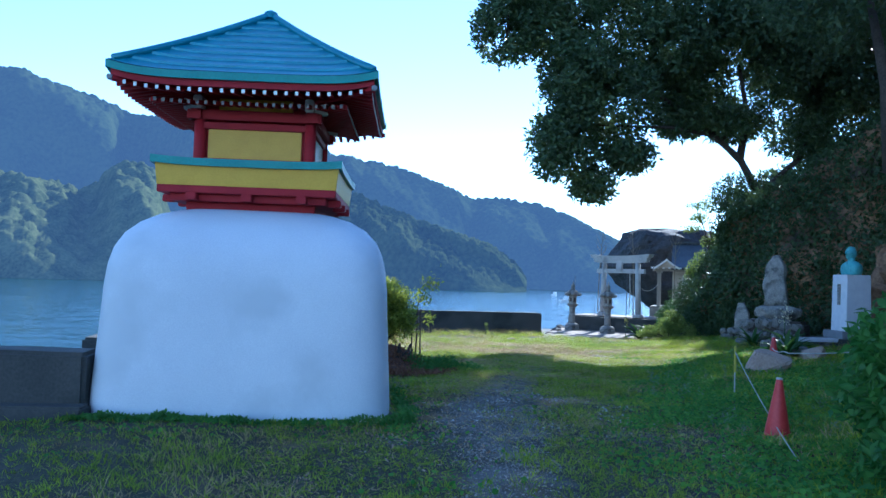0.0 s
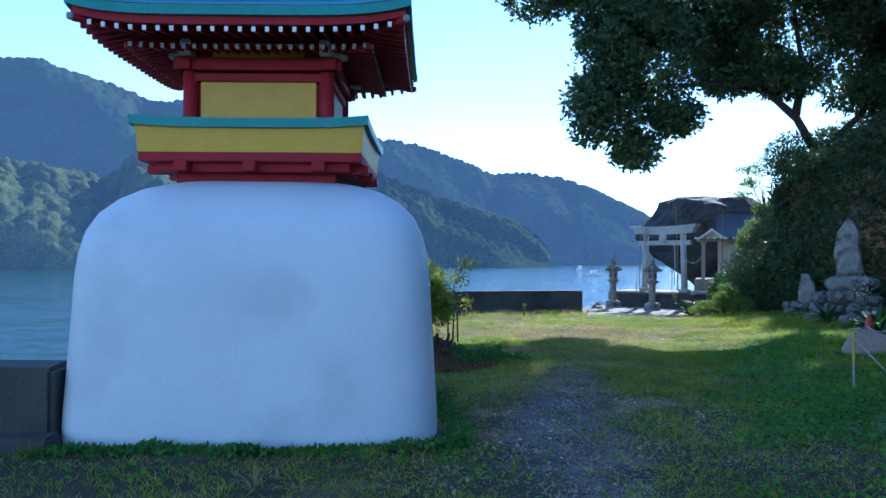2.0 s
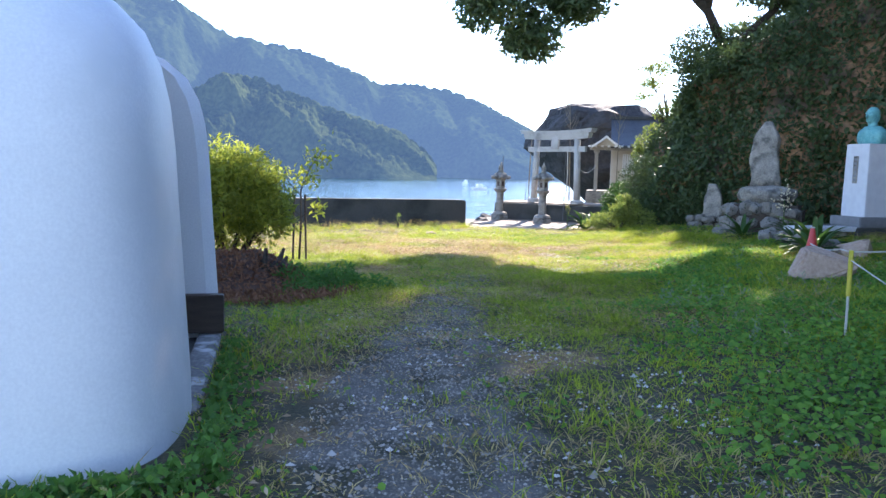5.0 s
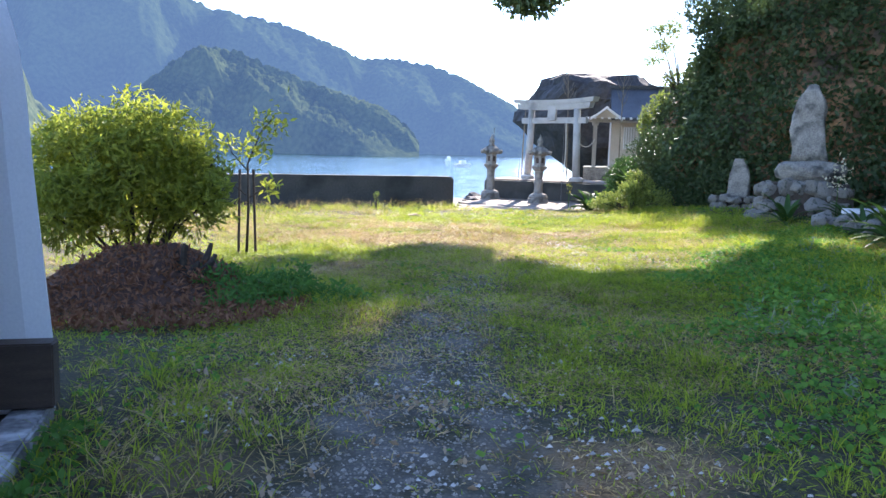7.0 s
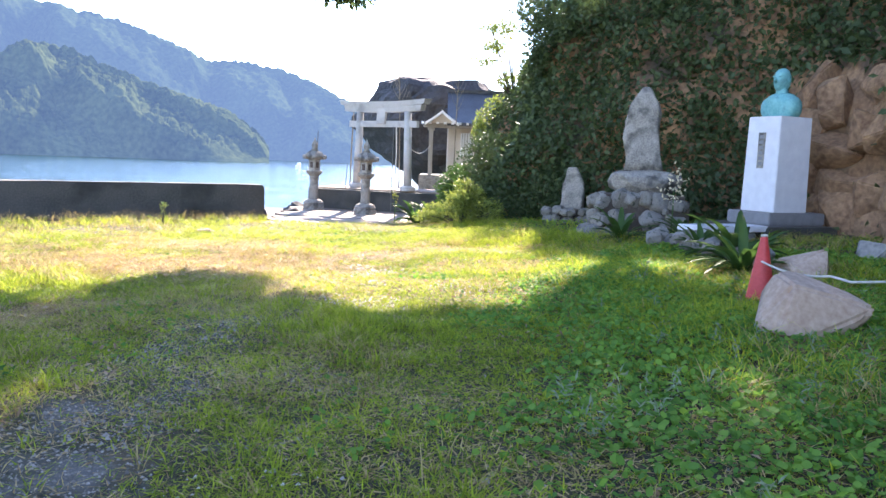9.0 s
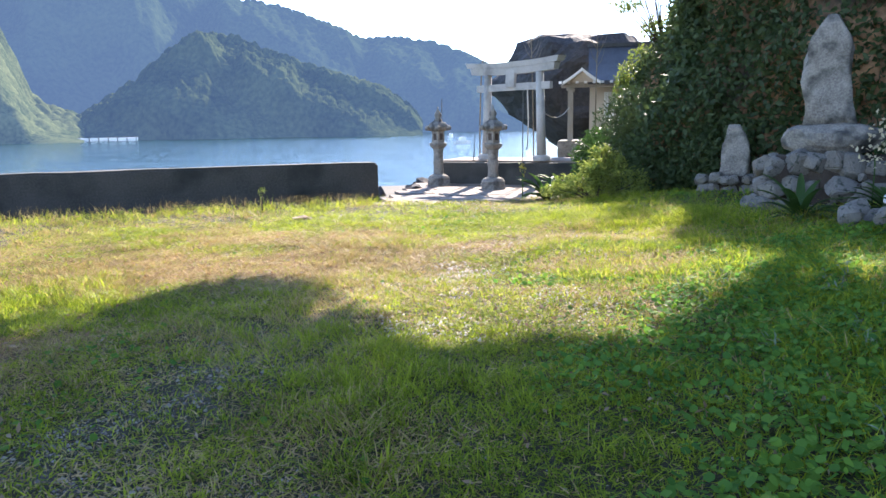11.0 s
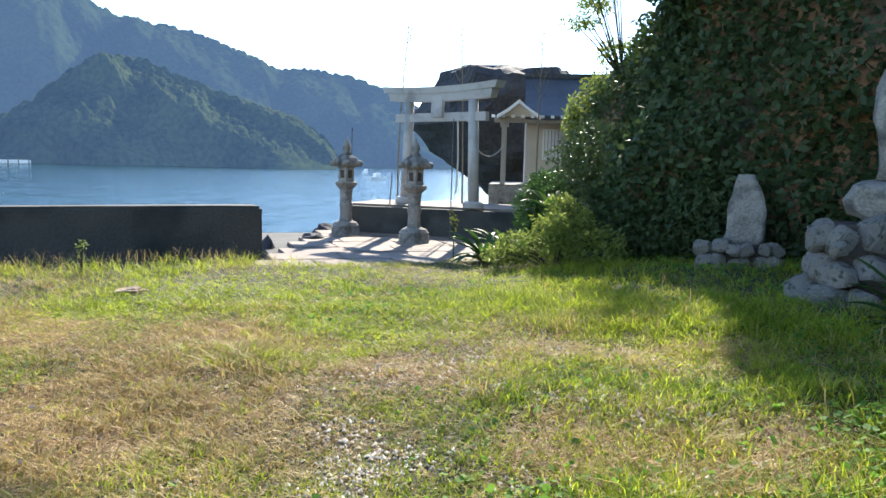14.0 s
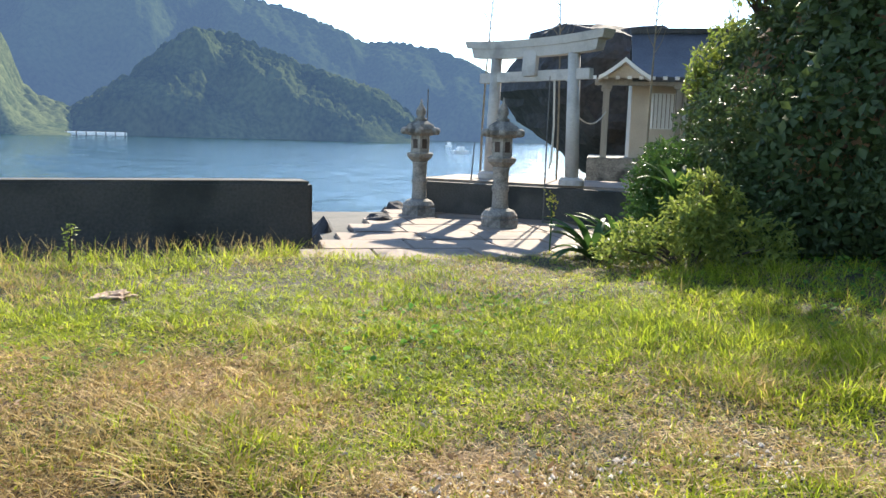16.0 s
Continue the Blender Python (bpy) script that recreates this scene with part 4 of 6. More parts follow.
# ---- stone lanterns ----
def lantern(p, z):
    t = thing("stone_lantern", "weathered grey stone lantern with a pointed finial on the paving", "lantern", row_frame(p, z), "pair of stone lanterns")
    part("base", lathe([(0.36, 0), (0.37, 0.13), (0.33, 0.16)], 6, 0.3), M_STONE, t, "six-sided base block")
    part("lotus", lathe([(0.31, 0.16), (0.32, 0.2), (0.26, 0.28), (0.17, 0.32)], 16), M_STONE, t, "carved lotus ring")
    part("shaft", lathe([(0.16, 0.3), (0.145, 0.34), (0.135, 0.6), (0.155, 0.64), (0.155, 0.69), (0.135, 0.73), (0.14, 1.0), (0.165, 1.04)], 20), M_STONE, t, "waisted round shaft", True)
    part("platform", lathe([(0.16, 1.04), (0.27, 1.13), (0.29, 1.2), (0.24, 1.22)], 6, 0.3), M_STONE, t, "six-sided platform")
    fb = part("fire_box", lathe([(0.2, 1.22), (0.2, 1.56)], 6, 0.3), M_STONE, t, "six-sided light chamber")
    for k in range(6):
        a = 60 * k + math.degrees(0.3) + 30
        m = pose(0, 0, 0, 0, 0, a)
        # dark plate on the solid chamber stands in for a shaded hole
        part("hollow_plate", box(0.168, -0.05, 1.3, 0.177, 0.05, 1.48), M_DARKWOOD, fb, "dark plate for the shaded hollow", m=m)
    bm = bmesh.new()
    bm_roof = lathe([(0.26, 1.55), (0.34, 1.60), (0.35, 1.67), (0.27, 1.76), (0.14, 1.83)], 6, 0.3)
    part("roof", bm_roof, M_STONE, t, "six-sided stone cap")
    for k in range(6):
        a = math.radians(60 * k) + 0.3
        part("scroll", rock(0.075, 0.075, 0.07, k, 0.1, 2), M_STONE, t, "curled corner of the cap", True, pose(0.34 * math.cos(a), 0.34 * math.sin(a), 1.58))
    part("finial", lathe([(0.1, 1.82), (0.12, 1.86), (0.07, 1.9), (0.1, 1.97), (0.09, 2.04), (0.03, 2.14), (0.008, 2.24)], 14), M_STONE, t, "pointed jewel finial", True)
    bm.free()
    return t


la = lantern((9.72, 35.5), PAVE_Z)
lb = copy_thing(la, row_frame((10.8, 33.65), PAVE_Z))


# ---- shrine gate ----
def torii():
    L, Rr = Vector((11.5, 36.6, 0)), Vector((12.5, 34.6, 0))
    mid = (L + Rr) / 2
    t = thing("shrine_gate", "pale granite shrine gate with a curved top beam and tablet", "shrine gate", row_frame(mid, PAVE_Z + 0.68))
    half = (L - Rr).length / 2
    H = 2.5
    for s in (-1, 1):
        part("pillar", tube([(s * half, 0, 0), (s * (half - 0.09), 0, H)], [0.135, 0.115], 24), M_TORII, t, "round tapering granite pillar", True)
        part("plinth", lathe([(0.25, 0), (0.25, 0.1), (0.2, 0.15)], 24, centre=(s * half, 0)), M_TORII, t, "round plinth")
        part("wedge", box(s * (half - 0.05) - 0.19, -0.055, 1.98, s * (half - 0.05) - 0.13, 0.055, 2.2), M_TORII, t)

    def beam(x1, z0, h, th, rise, slope):
        bm = bmesh.new()
        prev = None
        N = 24
        for i in range(N + 1):
            x = -x1 + 2 * x1 * i / N
            lift = rise * abs(x / x1) ** 2.4
            sl = slope * x / x1 if abs(x) == x1 else 0
            sec = [bm.verts.new((x + (sl if zz else 0), yv, z0 + zz + lift)) for yv, zz in ((-th, 0), (th, 0), (th * 1.15, h), (-th * 1.15, h))]
            if prev:
                for a in range(4):
                    bm.faces.new((prev[a], prev[(a + 1) % 4], sec[(a + 1) % 4], sec[a]))
            else:
                bm.faces.new(sec[::-1])
            prev = sec
        bm.faces.new(prev)
        bmesh.ops.recalc_face_normals(bm, faces=bm.faces)
        return bm

    part("tie_beam", box(-half - 0.34, -0.065, 2.0, half + 0.34, 0.065, 2.2, 0.008), M_TORII, t, "straight lower tie beam")
    part("lintel", beam(half + 0.5, H - 0.03, 0.19, 0.11, 0.05, 0.05), M_TORII, t, "lower curved lintel")
    part("top_beam", beam(half + 0.66, H + 0.16, 0.15, 0.15, 0.07, 0.06), M_TORII, t, "curved top beam with raised ends")
    part("tablet", box(-0.18, -0.30, 2.08, 0.18, -0.20, 2.70, 0.01), M_TORII, t, "carved stone name tablet", m=pose(0, 0, 0, -4))
    return t


torii()


# ---- shrine hall behind the gate ----
def shrine_hall():
    t = thing("shrine_hall", "small wooden shrine hall with dark tiled roof and pale porch", "shrine", pose(16.6, 38.9, 0.05, 0, 0, -24))
    part("podium", box(-1.75, -0.9, -1.8, 3.2, 2.8, 0.45, 0.02), M_STONE, t, "stone podium")
    part("hall_wall", box(-0.7, 0.2, 0.45, 3.0, 2.6, 2.5), M_CREAM, t, "cream plaster wall")
    for x, y in ((-1.35, -0.6), (0.4, -0.6), (-1.35, 0.5), (2.2, -0.6)):
        p = part("post", box(x - 0.075, y - 0.075, 0.45, x + 0.075, y + 0.075, 2.25, 0.01), M_OLDWOOD, t, "square wooden post")
        part("capital", box(x - 0.13, y - 0.13, 2.16, x + 0.13, y + 0.13, 2.26, 0.01), M_OLDWOOD, p)
    part("porch_beam", box(-1.65, -0.68, 2.24, 2.5, -0.52, 2.42, 0.01), M_OLDWOOD, t, "carved porch beam")
    lat = part("lattice", box(-0.2, 0.14, 1.2, 0.75, 0.19, 2.1), M_WHITE, t, "pale lattice window")
    for i in range(9):
        part("bar", box(-0.15 + i * 0.1, 0.10, 1.22, -0.13 + i * 0.1, 0.138, 2.08), M_OLDWOOD, lat)

    def gable(x0, x1, y0, y1, z0, z1, over):
        bm = bmesh.new()
        ym = (y0 + y1) / 2
        N = 6
        a = []
        for x in (x0, x1):
            row = []
            for i in range(2 * N + 1):
                f = (i - N) / N
                row.append((bm.verts.new((x, ym + f * (y1 - y0) / 2, z1 - (z1 - z0) * (1.25 * abs(f) - 0.25 * f * f))), bm.verts.new((x, ym + f * (y1 - y0) / 2, z1 - over - (z1 - z0) * (1.25 * abs(f) - 0.25 * f * f)))))
            a.append(row)
        for i in range(2 * N):
            bm.faces.new((a[0][i][0], a[0][i + 1][0], a[1][i + 1][0], a[1][i][0]))
            bm.faces.new((a[1][i][1], a[1][i + 1][1], a[0][i + 1][1], a[0][i][1]))
            for r in (0, 1):
                bm.faces.new((a[r][i][0], a[r][i][1], a[r][i + 1][1], a[r][i + 1][0]))
        for i in (0, 2 * N):
            bm.faces.new((a[0][i][0], a[1][i][0], a[1][i][1], a[0][i][1]))
        bmesh.ops.recalc_face_normals(bm, faces=bm.faces)
        return bm

    part("roof", gable(-0.75, 4.2, -0.75, 3.3, 2.45, 3.78, 0.12), M_TILE, t, "dark tiled gable roof")
    # pale filler added so the hollow gable looks like the sunlit roof
    bm = bmesh.new()
    for yv in (-0.98, -0.93):
        bm.faces.new([bm.verts.new((xv, yv, zv)) for xv, zv in ((-1.5, 2.4), (-0.4, 2.4), (-0.95, 2.76))])
    part("gable_filler", bm, M_CREAM, t, "pale filler added in the hollow porch gable")
    part("ridge", box(-0.8, 1.17, 3.7, 4.25, 1.39, 3.86, 0.03), M_TILE, t)
    # white colour stands in for sun glare on the porch roof
    pr = gable(-1.1, 1.1, -0.62, 0.62, 2.42, 2.86, 0.1)
    part("porch_roof", pr, M_WHITE, t, "curved porch gable, white for the sun glare on it", m=pose(-0.95, -0.2, 0, 0, 0, 90))
    for i in range(15):
        part("eave_tooth", box(-1.72 + i * 0.28, -1.02, 2.36, -1.62 + i * 0.28, -0.96, 2.44), M_WHITE, t)
    return t


shrine_hall()


# ---- sea rocks ----
def angular(rx, ry, rz, seed, n=22, bevel=0.07):
    """A broken stone with flat faces and worn edges, its foot near z = 0."""
    r = random.Random(seed)
    bm = bmesh.new()
    for _ in range(n):
        d = Vector((r.gauss(0, 1), r.gauss(0, 1), r.gauss(0, 1))).normalized() * r.uniform(0.85, 1.08)
        d = Vector([math.copysign(abs(q) ** 0.8, q) for q in d])
        bm.verts.new((d.x, d.y, d.z + 0.75))
    res = bmesh.ops.convex_hull(bm, input=bm.verts)
    bmesh.ops.delete(bm, geom=list({e for e in res["geom_interior"] + res["geom_unused"] if isinstance(e, bmesh.types.BMVert)}), context="VERTS")
    bmesh.ops.dissolve_limit(bm, angle_limit=0.3, verts=bm.verts, edges=bm.edges)
    bmesh.ops.bevel(bm, geom=bm.edges[:], offset=bevel, segments=2, affect="EDGES")
    bmesh.ops.triangulate(bm, faces=bm.faces)
    for v in bm.verts:
        v.co = Vector((v.co.x * rx, v.co.y * ry, v.co.z * rz))
    bmesh.ops.recalc_face_normals(bm, faces=bm.faces)
    return bm



def sea_rock(name, label, m, r, seed, rough=0.45, sub=4, material=None):
    bm = rock(*r, seed, rough, sub)
    for v in bm.verts:
        c = v.co
        s = 0.5 * noise.noise(c * 0.6 + Vector((seed, 1, 2))) + 0.25 * noise.noise(c * 1.7) + 0.1 * noise.noise(c * 4.1)
        v.co += Vector((c.x, c.y, 0)).normalized() * s * min(r) * 0.35 + Vector((0, 0, 0.12 * s * r[2]))
    return solid(name, bm, material or M_SEAROCK, label, "rock", "", m=m)


def islet():
    """A flat-topped rock standing in the sea, deeply undercut on the side of the bay."""
    levels = np.concatenate([np.linspace(-4.2, 4.9, 34), [5.12, 5.2, 5.22]])
    bm = bmesh.new()
    rings = []
    for i, z in enumerate(levels):
        left = np.interp(z, [-4.2, -0.6, 0.5, 1.6, 2.7, 3.4, 4.3, 4.9, 5.22], [20.6, 20.2, 18.6, 17.2, 16.0, 16.3, 16.9, 17.3, 18.4])
        right = np.interp(z, [-4.2, 4.3, 5.22], [24.6, 23.8, 22.2])
        deep = np.interp(z, [-4.2, 1.0, 3.0, 4.6, 5.22], [2.6, 3.2, 3.6, 3.0, 1.6])
        if i > 34:
            k = 0.55 if i == 35 else 0.12
            mid = (left + right) / 2
            left, right, deep = mid - (mid - left) * k, mid + (right - mid) * k, deep * k
        ring = []
        for j in range(72):
            a = 2 * math.pi * j / 72
            c, q = math.cos(a), math.sin(a)
            p = Vector(((left + right) / 2 + (right - left) / 2 * math.copysign(abs(c) ** 0.75, c), 50.2 + deep * math.copysign(abs(q) ** 0.75, q), float(z)))
            d = 0.5 * noise.noise(p * 0.45) + 0.3 * noise.noise(p * 1.2 + Vector((4, 0, 0))) + 0.16 * abs(noise.noise(p * 2.6)) + 0.08 * noise.noise(p * 5.5)
            ring.append(bm.verts.new(p + Vector((c, q, 0.35 if z > 4.5 else 0.0)) * d))
        rings.append(ring)
    for r0, r1 in zip(rings, rings[1:]):
        for j in range(72):
            bm.faces.new((r0[j], r0[(j + 1) % 72], r1[(j + 1) % 72], r1[j]))
    bm.faces.new(rings[-1])
    return solid("rock_islet", bm, M_SEAROCK, "dark flat-topped overhanging rock islet standing in the sea", "rock")


islet()
rnd = random.Random(21)
for i in range(9):
    x, y = 7.75 + 0.28 * i * 0.9 + rnd.uniform(-.2, .2), 33.4 + 0.42 * i + rnd.uniform(-.4, .4)
    sea_rock("shore_rock", "dark wet shore rock below the paving", pose(x, y, SEA - 0.4, 0, 0, rnd.uniform(0, 360)), (rnd.uniform(.45, .8), rnd.uniform(.4, .7), rnd.uniform(1.0, 1.45)), i, 0.35, 3)["group"] = "shore rocks"

# ---- far things on the water ----
pier = thing("floating_pier", "pale low jetty at the far shore", "jetty", pose(-42.5, 288, SEA, 0, 0, 9))
part("deck", box(-9, -1.5, 0.1, 9, 1.5, 1.2, 0.05), M_WHITE, pier)
for i in range(7):
    part("pile", box(-8.5 + 2.8 * i, -1.7, -1.0, -8.2 + 2.8 * i, -1.5, 1.6), M_STEEL, pier)
for bx, by, rot in ((44, 165, 20), (60, 240, 60)):
    bt = thing("motor_boat", "small white motor boat on the bay", "boat", pose(bx, by, SEA, 0, 0, rot), "boats on the bay")
    bm = box(-1.9, -0.7, -0.2, 1.9, 0.7, 0.6)
    for v in bm.verts:
        if v.co.x > 0:
            v.co.y *= 0.25
        if v.co.z < 0:
            v.co.y *= 0.6
    part("hull", bm, M_WHITE, bt)
    part("cabin", box(-0.7, -0.45, 0.6, 0.6, 0.45, 1.35, 0.08), M_WHITE, bt)


# ---- monuments under the cliff ----
def upright_stone(w, th, h, seed, point=0.5):
    """A rough slab, narrower towards its top."""
    bm = bmesh.new()
    bmesh.ops.create_cube(bm, size=1)
    bmesh.ops.subdivide_edges(bm, edges=bm.edges, cuts=9, use_grid_fill=True)
    for v in bm.verts:
        f = v.co.z + 0.5
        k = (1 - 0.22 * f) * (1 - point * max(0.0, (f - 0.45) / 0.55) ** 2.8)
        c = Vector((v.co.x * w * k + 0.03 * w * math.sin(f * 5 + seed), v.co.y * th * (1 - 0.35 * f), f * h))
        s = noise.noise(c * 2.2 + Vector((seed, 0, 0))) + 0.5 * noise.noise(c * 6 + Vector((0, seed, 0)))
        v.co = c + Vector((v.co.x, v.co.y * 0.7, 0)) * s * 0.22 * w
    return bm


stele = thing("standing_stone", "tall weathered carved stone on a rough stone block", "monument", pose(13.12, 23.62, 0.62, 0, 0, -42))
bm = upright_stone(0.74, 0.32, 1.6, 2.0, 0.72)
part("slab", bm, M_STONE, stele, "pointed grey slab with lichen", True, pose(-0.1, 0, 0.40))
part("block", rock(0.66, 0.42, 0.24, 6, 0.2, 3), M_STONE, stele, "wide rough base block", False)

small = thing("memorial_stone", "small round-topped grey memorial stone on a cairn", "monument", pose(13.32, 26.45, 0.05, 0, 0, -42))
part("slab", upright_stone(0.52, 0.18, 0.98, 5.0, 0.6), M_STONE, small, "", True)

cairn = thing("stone_cairn", "cairn of stacked field stones under the standing stone", "cairn", pose(12.95, 23.5, -0.3, 0, 0, -42))
rnd = random.Random(5)
shapes = [mesh_of("stone", angular(1, 1, 0.95, 40 + i, 26), M_CAIRN) for i in range(6)]


def stone_part(parent, x, y, z, s):
    ob = new("stone", rnd.choice(shapes))
    ob.parent = parent
    ob.matrix_local = pose(x, y, z, rnd.uniform(-20, 20), rnd.uniform(-20, 20), rnd.uniform(0, 360)) @ Matrix.Diagonal((s, s * rnd.uniform(.7, 1), s * rnd.uniform(.7, 1), 1))
    return ob


for lvl in range(3):
    wdt = 0.95 - 0.07 * lvl
    for i in range(6):
        stone_part(cairn, -wdt + 2 * wdt * (i + 0.5 + rnd.uniform(-.2, .2)) / 6, -0.46 + 0.07 * lvl + rnd.uniform(-.07, .07), -0.08 + 0.33 * lvl + rnd.uniform(-.06, .06), rnd.uniform(.19, .28))
    for i in range(3):
        stone_part(cairn, -wdt + rnd.uniform(-.05, .05), -0.2 + 0.36 * i, -0.08 + 0.33 * lvl, rnd.uniform(.19, .26))
for i in range(9):
    stone_part(cairn, rnd.uniform(-1, 1), -0.52 + rnd.uniform(-.08, .05), rnd.uniform(0, .7), rnd.uniform(.08, .12))
# dark core paints the shade in the gaps between the stones
part("core", box(-0.82, -0.38, -0.2, 0.9, 0.6, 0.86, 0.1), M_BARK, cairn, "dark core for the shaded gaps between stones")
c2 = thing("stone_cairn", "low stack of stones carrying a memorial stone", "cairn", pose(13.3, 26.4, -0.3, 0, 0, -42))
for lvl in range(2):
    for i in range(6):
        stone_part(c2, -0.55 + 1.1 * (i + rnd.random() * .6) / 6, -0.28 + rnd.uniform(-.05, .05), 0.05 + 0.2 * lvl, rnd.uniform(.13, .19))
# here too a dark core stands for shade between stones
part("core", box(-0.5, -0.22, -0.2, 0.5, 0.4, 0.38, 0.1), M_BARK, c2, "dark core for the shaded gaps between stones")
c3 = thing("stone_border", "row of rough stones edging the monument bed", "stone border", pose(0, 0, 0))
for i in range(17):
    f = 0.62 * i / 16
    x, y = 11.6 + (10.2 - 11.6) * f + rnd.uniform(-.2, .3), 21.3 + (16.6 - 21.3) * f + rnd.uniform(-.15, .15)
    stone_part(c3, x, y, lawn_at(x, y) + rnd.uniform(-.05, .12), rnd.uniform(.13, .26))

ped = thing("bust_pedestal", "tall white granite pedestal with a carved inscription panel", "pedestal", pose(13.6, 20.88, 0.0))
part("plinth", box(-0.4, -0.3, -0.25, 1.2, 1.2, 0.2, 0.02), M_CONCRETE, ped, "stepped stone plinth")
part("step", box(-0.14, -0.06, 0.2, 1.15, 0.9, 0.42, 0.02), M_GREYGRANITE, ped, "pale lower step")
bm = box(0.02, 0.02, 0.42, 0.78, 0.76, 2.02, 0.012)
for v in bm.verts:
    k = 1 - 0.06 * (v.co.z - 0.42) / 1.6
    v.co.x, v.co.y = 0.41 + (v.co.x - 0.41) * k, 0.4 + (v.co.y - 0.4) * k
part("shaft", bm, M_MARBLE, ped, "tapering pale granite shaft")
ins = part("inscription_panel", box(0.018, 0.33, 1.15, 0.06, 0.47, 1.75, 0.003), M_STONE, ped, "recessed grey inscription strip")
for i in range(6):
    part("character_bar", box(0.012, 0.36, 1.20 + 0.09 * i, 0.0185, 0.44, 1.255 + 0.09 * i), M_GREYGRANITE, ins)


def bust():
    """One plain bronze shape: shoulders, neck and head."""
    bm = bmesh.new()

    def blob(c, r, e=0.85, cut=None):
        b = bmesh.new()
        bmesh.ops.create_icosphere(b, subdivisions=4, radius=1)
        for v in b.verts:
            q = Vector([math.copysign(abs(a) ** e, a) for a in v.co])
            v.co = Vector((c[0] + q.x * r[0], c[1] + q.y * r[1], c[2] + q.z * r[2]))
            if cut is not None and v.co.z < cut:
                v.co.z = cut
        me = bpy.data.meshes.new("blob")
        b.to_mesh(me), b.free()
        bm.from_mesh(me)

    blob((0, 0, 0.14), (0.18, 0.33, 0.20), 0.75, 0.0)
    blob((0, 0.0, 0.27), (0.14, 0.25, 0.10), 0.9)
    blob((-0.01, 0, 0.38), (0.08, 0.09, 0.10), 0.9)
    blob((-0.02, 0, 0.56), (0.135, 0.11, 0.175), 0.92)
    blob((-0.05, 0, 0.50), (0.10, 0.085, 0.11), 0.9)
    blob((-0.155, 0, 0.55), (0.03, 0.022, 0.04))
    for e in (-1, 1):
        blob((0.0, e * 0.11, 0.55), (0.03, 0.015, 0.04))
        blob((-0.12, e * 0.05, 0.61), (0.03, 0.035, 0.015))
    blob((-0.14, 0, 0.16), (0.05, 0.10, 0.16), 0.8, 0.0)
    return bm


solid("bronze_bust", bust(), M_BRONZE, "green verdigris bronze bust on the white pedestal", "bust", smooth=True, m=pose(14.0, 21.28, 2.02) @ Matrix.Scale(1.12, 4))
bench = thing("stone_ledge", "pale stone slab laid level on two stones", "slab", pose(11.75, 20.75, 0.02, 0, 0, 3))
part("slab", box(0, -0.2, 0.1, 1.5, 0.3, 0.2, 0.015), M_MARBLE, bench)
part("support", rock(0.16, 0.2, 0.12, 4, 0.2, 2), M_CAIRN, bench, "", False, pose(0.25, 0.02, -0.1))
part("support", rock(0.16, 0.2, 0.12, 5, 0.2, 2), M_CAIRN, bench, "", False, pose(1.2, 0.02, -0.1))

for i, (x, y, r, rot, mat) in enumerate(((8.6, 15.75, (0.60, 0.46, 0.32), 35, M_TANROCK), (10.7, 17.6, (0.44, 0.34, 0.25), 80, M_TANROCK), (11.3, 16.4, (0.5, 0.36, 0.28), 10, M_TANROCK), (12.6, 18.2, (0.28, 0.25, 0.22), 50, M_CAIRN), (10.5, 15.2, (0.24, 0.2, 0.15), 10, M_TANROCK))):
    bm = angular(*r, 63 + i, 20)
    solid("boulder", bm, mat, "tan angular boulder half sunk in the grass", "boulder", "", "boulders by the cliff", m=pose(x, y, lawn_at(x, y) - 0.06, 0, 0, rot))


# blocks of bare rock standing out of the cliff
rnd = random.Random(31)
for i in range(34):
    u, v = 4.6 + 0.072 * i + rnd.uniform(-.05, .05), (0.0, 0.8, 1.6, 2.4)[i % 4] + rnd.uniform(-.15, .25)
    p, o = hill_point(u, v)
    ob = new("rock_block", mesh_of("rock_block", angular(rnd.uniform(.5, .95), rnd.uniform(.35, .55), rnd.uniform(.4, .7), 80 + i, 16, 0.04), M_CLIFF))
    ob.parent = cliff
    ob.matrix_local = pose(p.x - 0.12 * o.x, p.y - 0.12 * o.y, p.z - 0.3, rnd.uniform(-15, 15), rnd.uniform(-15, 15), rnd.uniform(20, 80))


# ---- cones, stake and rope ----
def cone(x, y, tilt):
    t = thing("traffic_cone", "faded red plastic traffic cone standing in the grass", "traffic cone", pose(x, y, lawn_at(x, y) - 0.02, tilt, 2, 20), "traffic cones")
    part("base", box(-0.18, -0.18, 0, 0.18, 0.18, 0.03, 0.01), M_CONE, t, "square base")
    part("body", lathe([(0.145, 0.03), (0.14, 0.06), (0.035, 0.66), (0.03, 0.68)], 28), M_CONE, t, "tapered red cone", True)
    part("rim", lathe([(0.033, 0.672), (0.037, 0.68), (0.033, 0.695), (0.02, 0.697)], 20), M_ROPE, t, "pale tip", True)
    return t


cone(4.70, 8.45, 0)
cone(9.34, 17.0, -2)
st = thing("marker_stake", "thin yellow marker stake holding a rope", "stake", pose(6.1, 12.3, lawn_at(6.1, 12.3)))
part("stake_top", lathe([(0.02, 0.42), (0.02, 0.84)], 10), M_STAKE, st, "yellow painted top")
part("stake_foot", lathe([(0.012, -0.05), (0.012, 0.42)], 8), M_ROPE, st, "pale lower rod")


def rope_curve(name, label, pts, r=0.008, material=None):
    return solid(name, tube(pts, r, 6), material or M_ROPE, label, "rope")


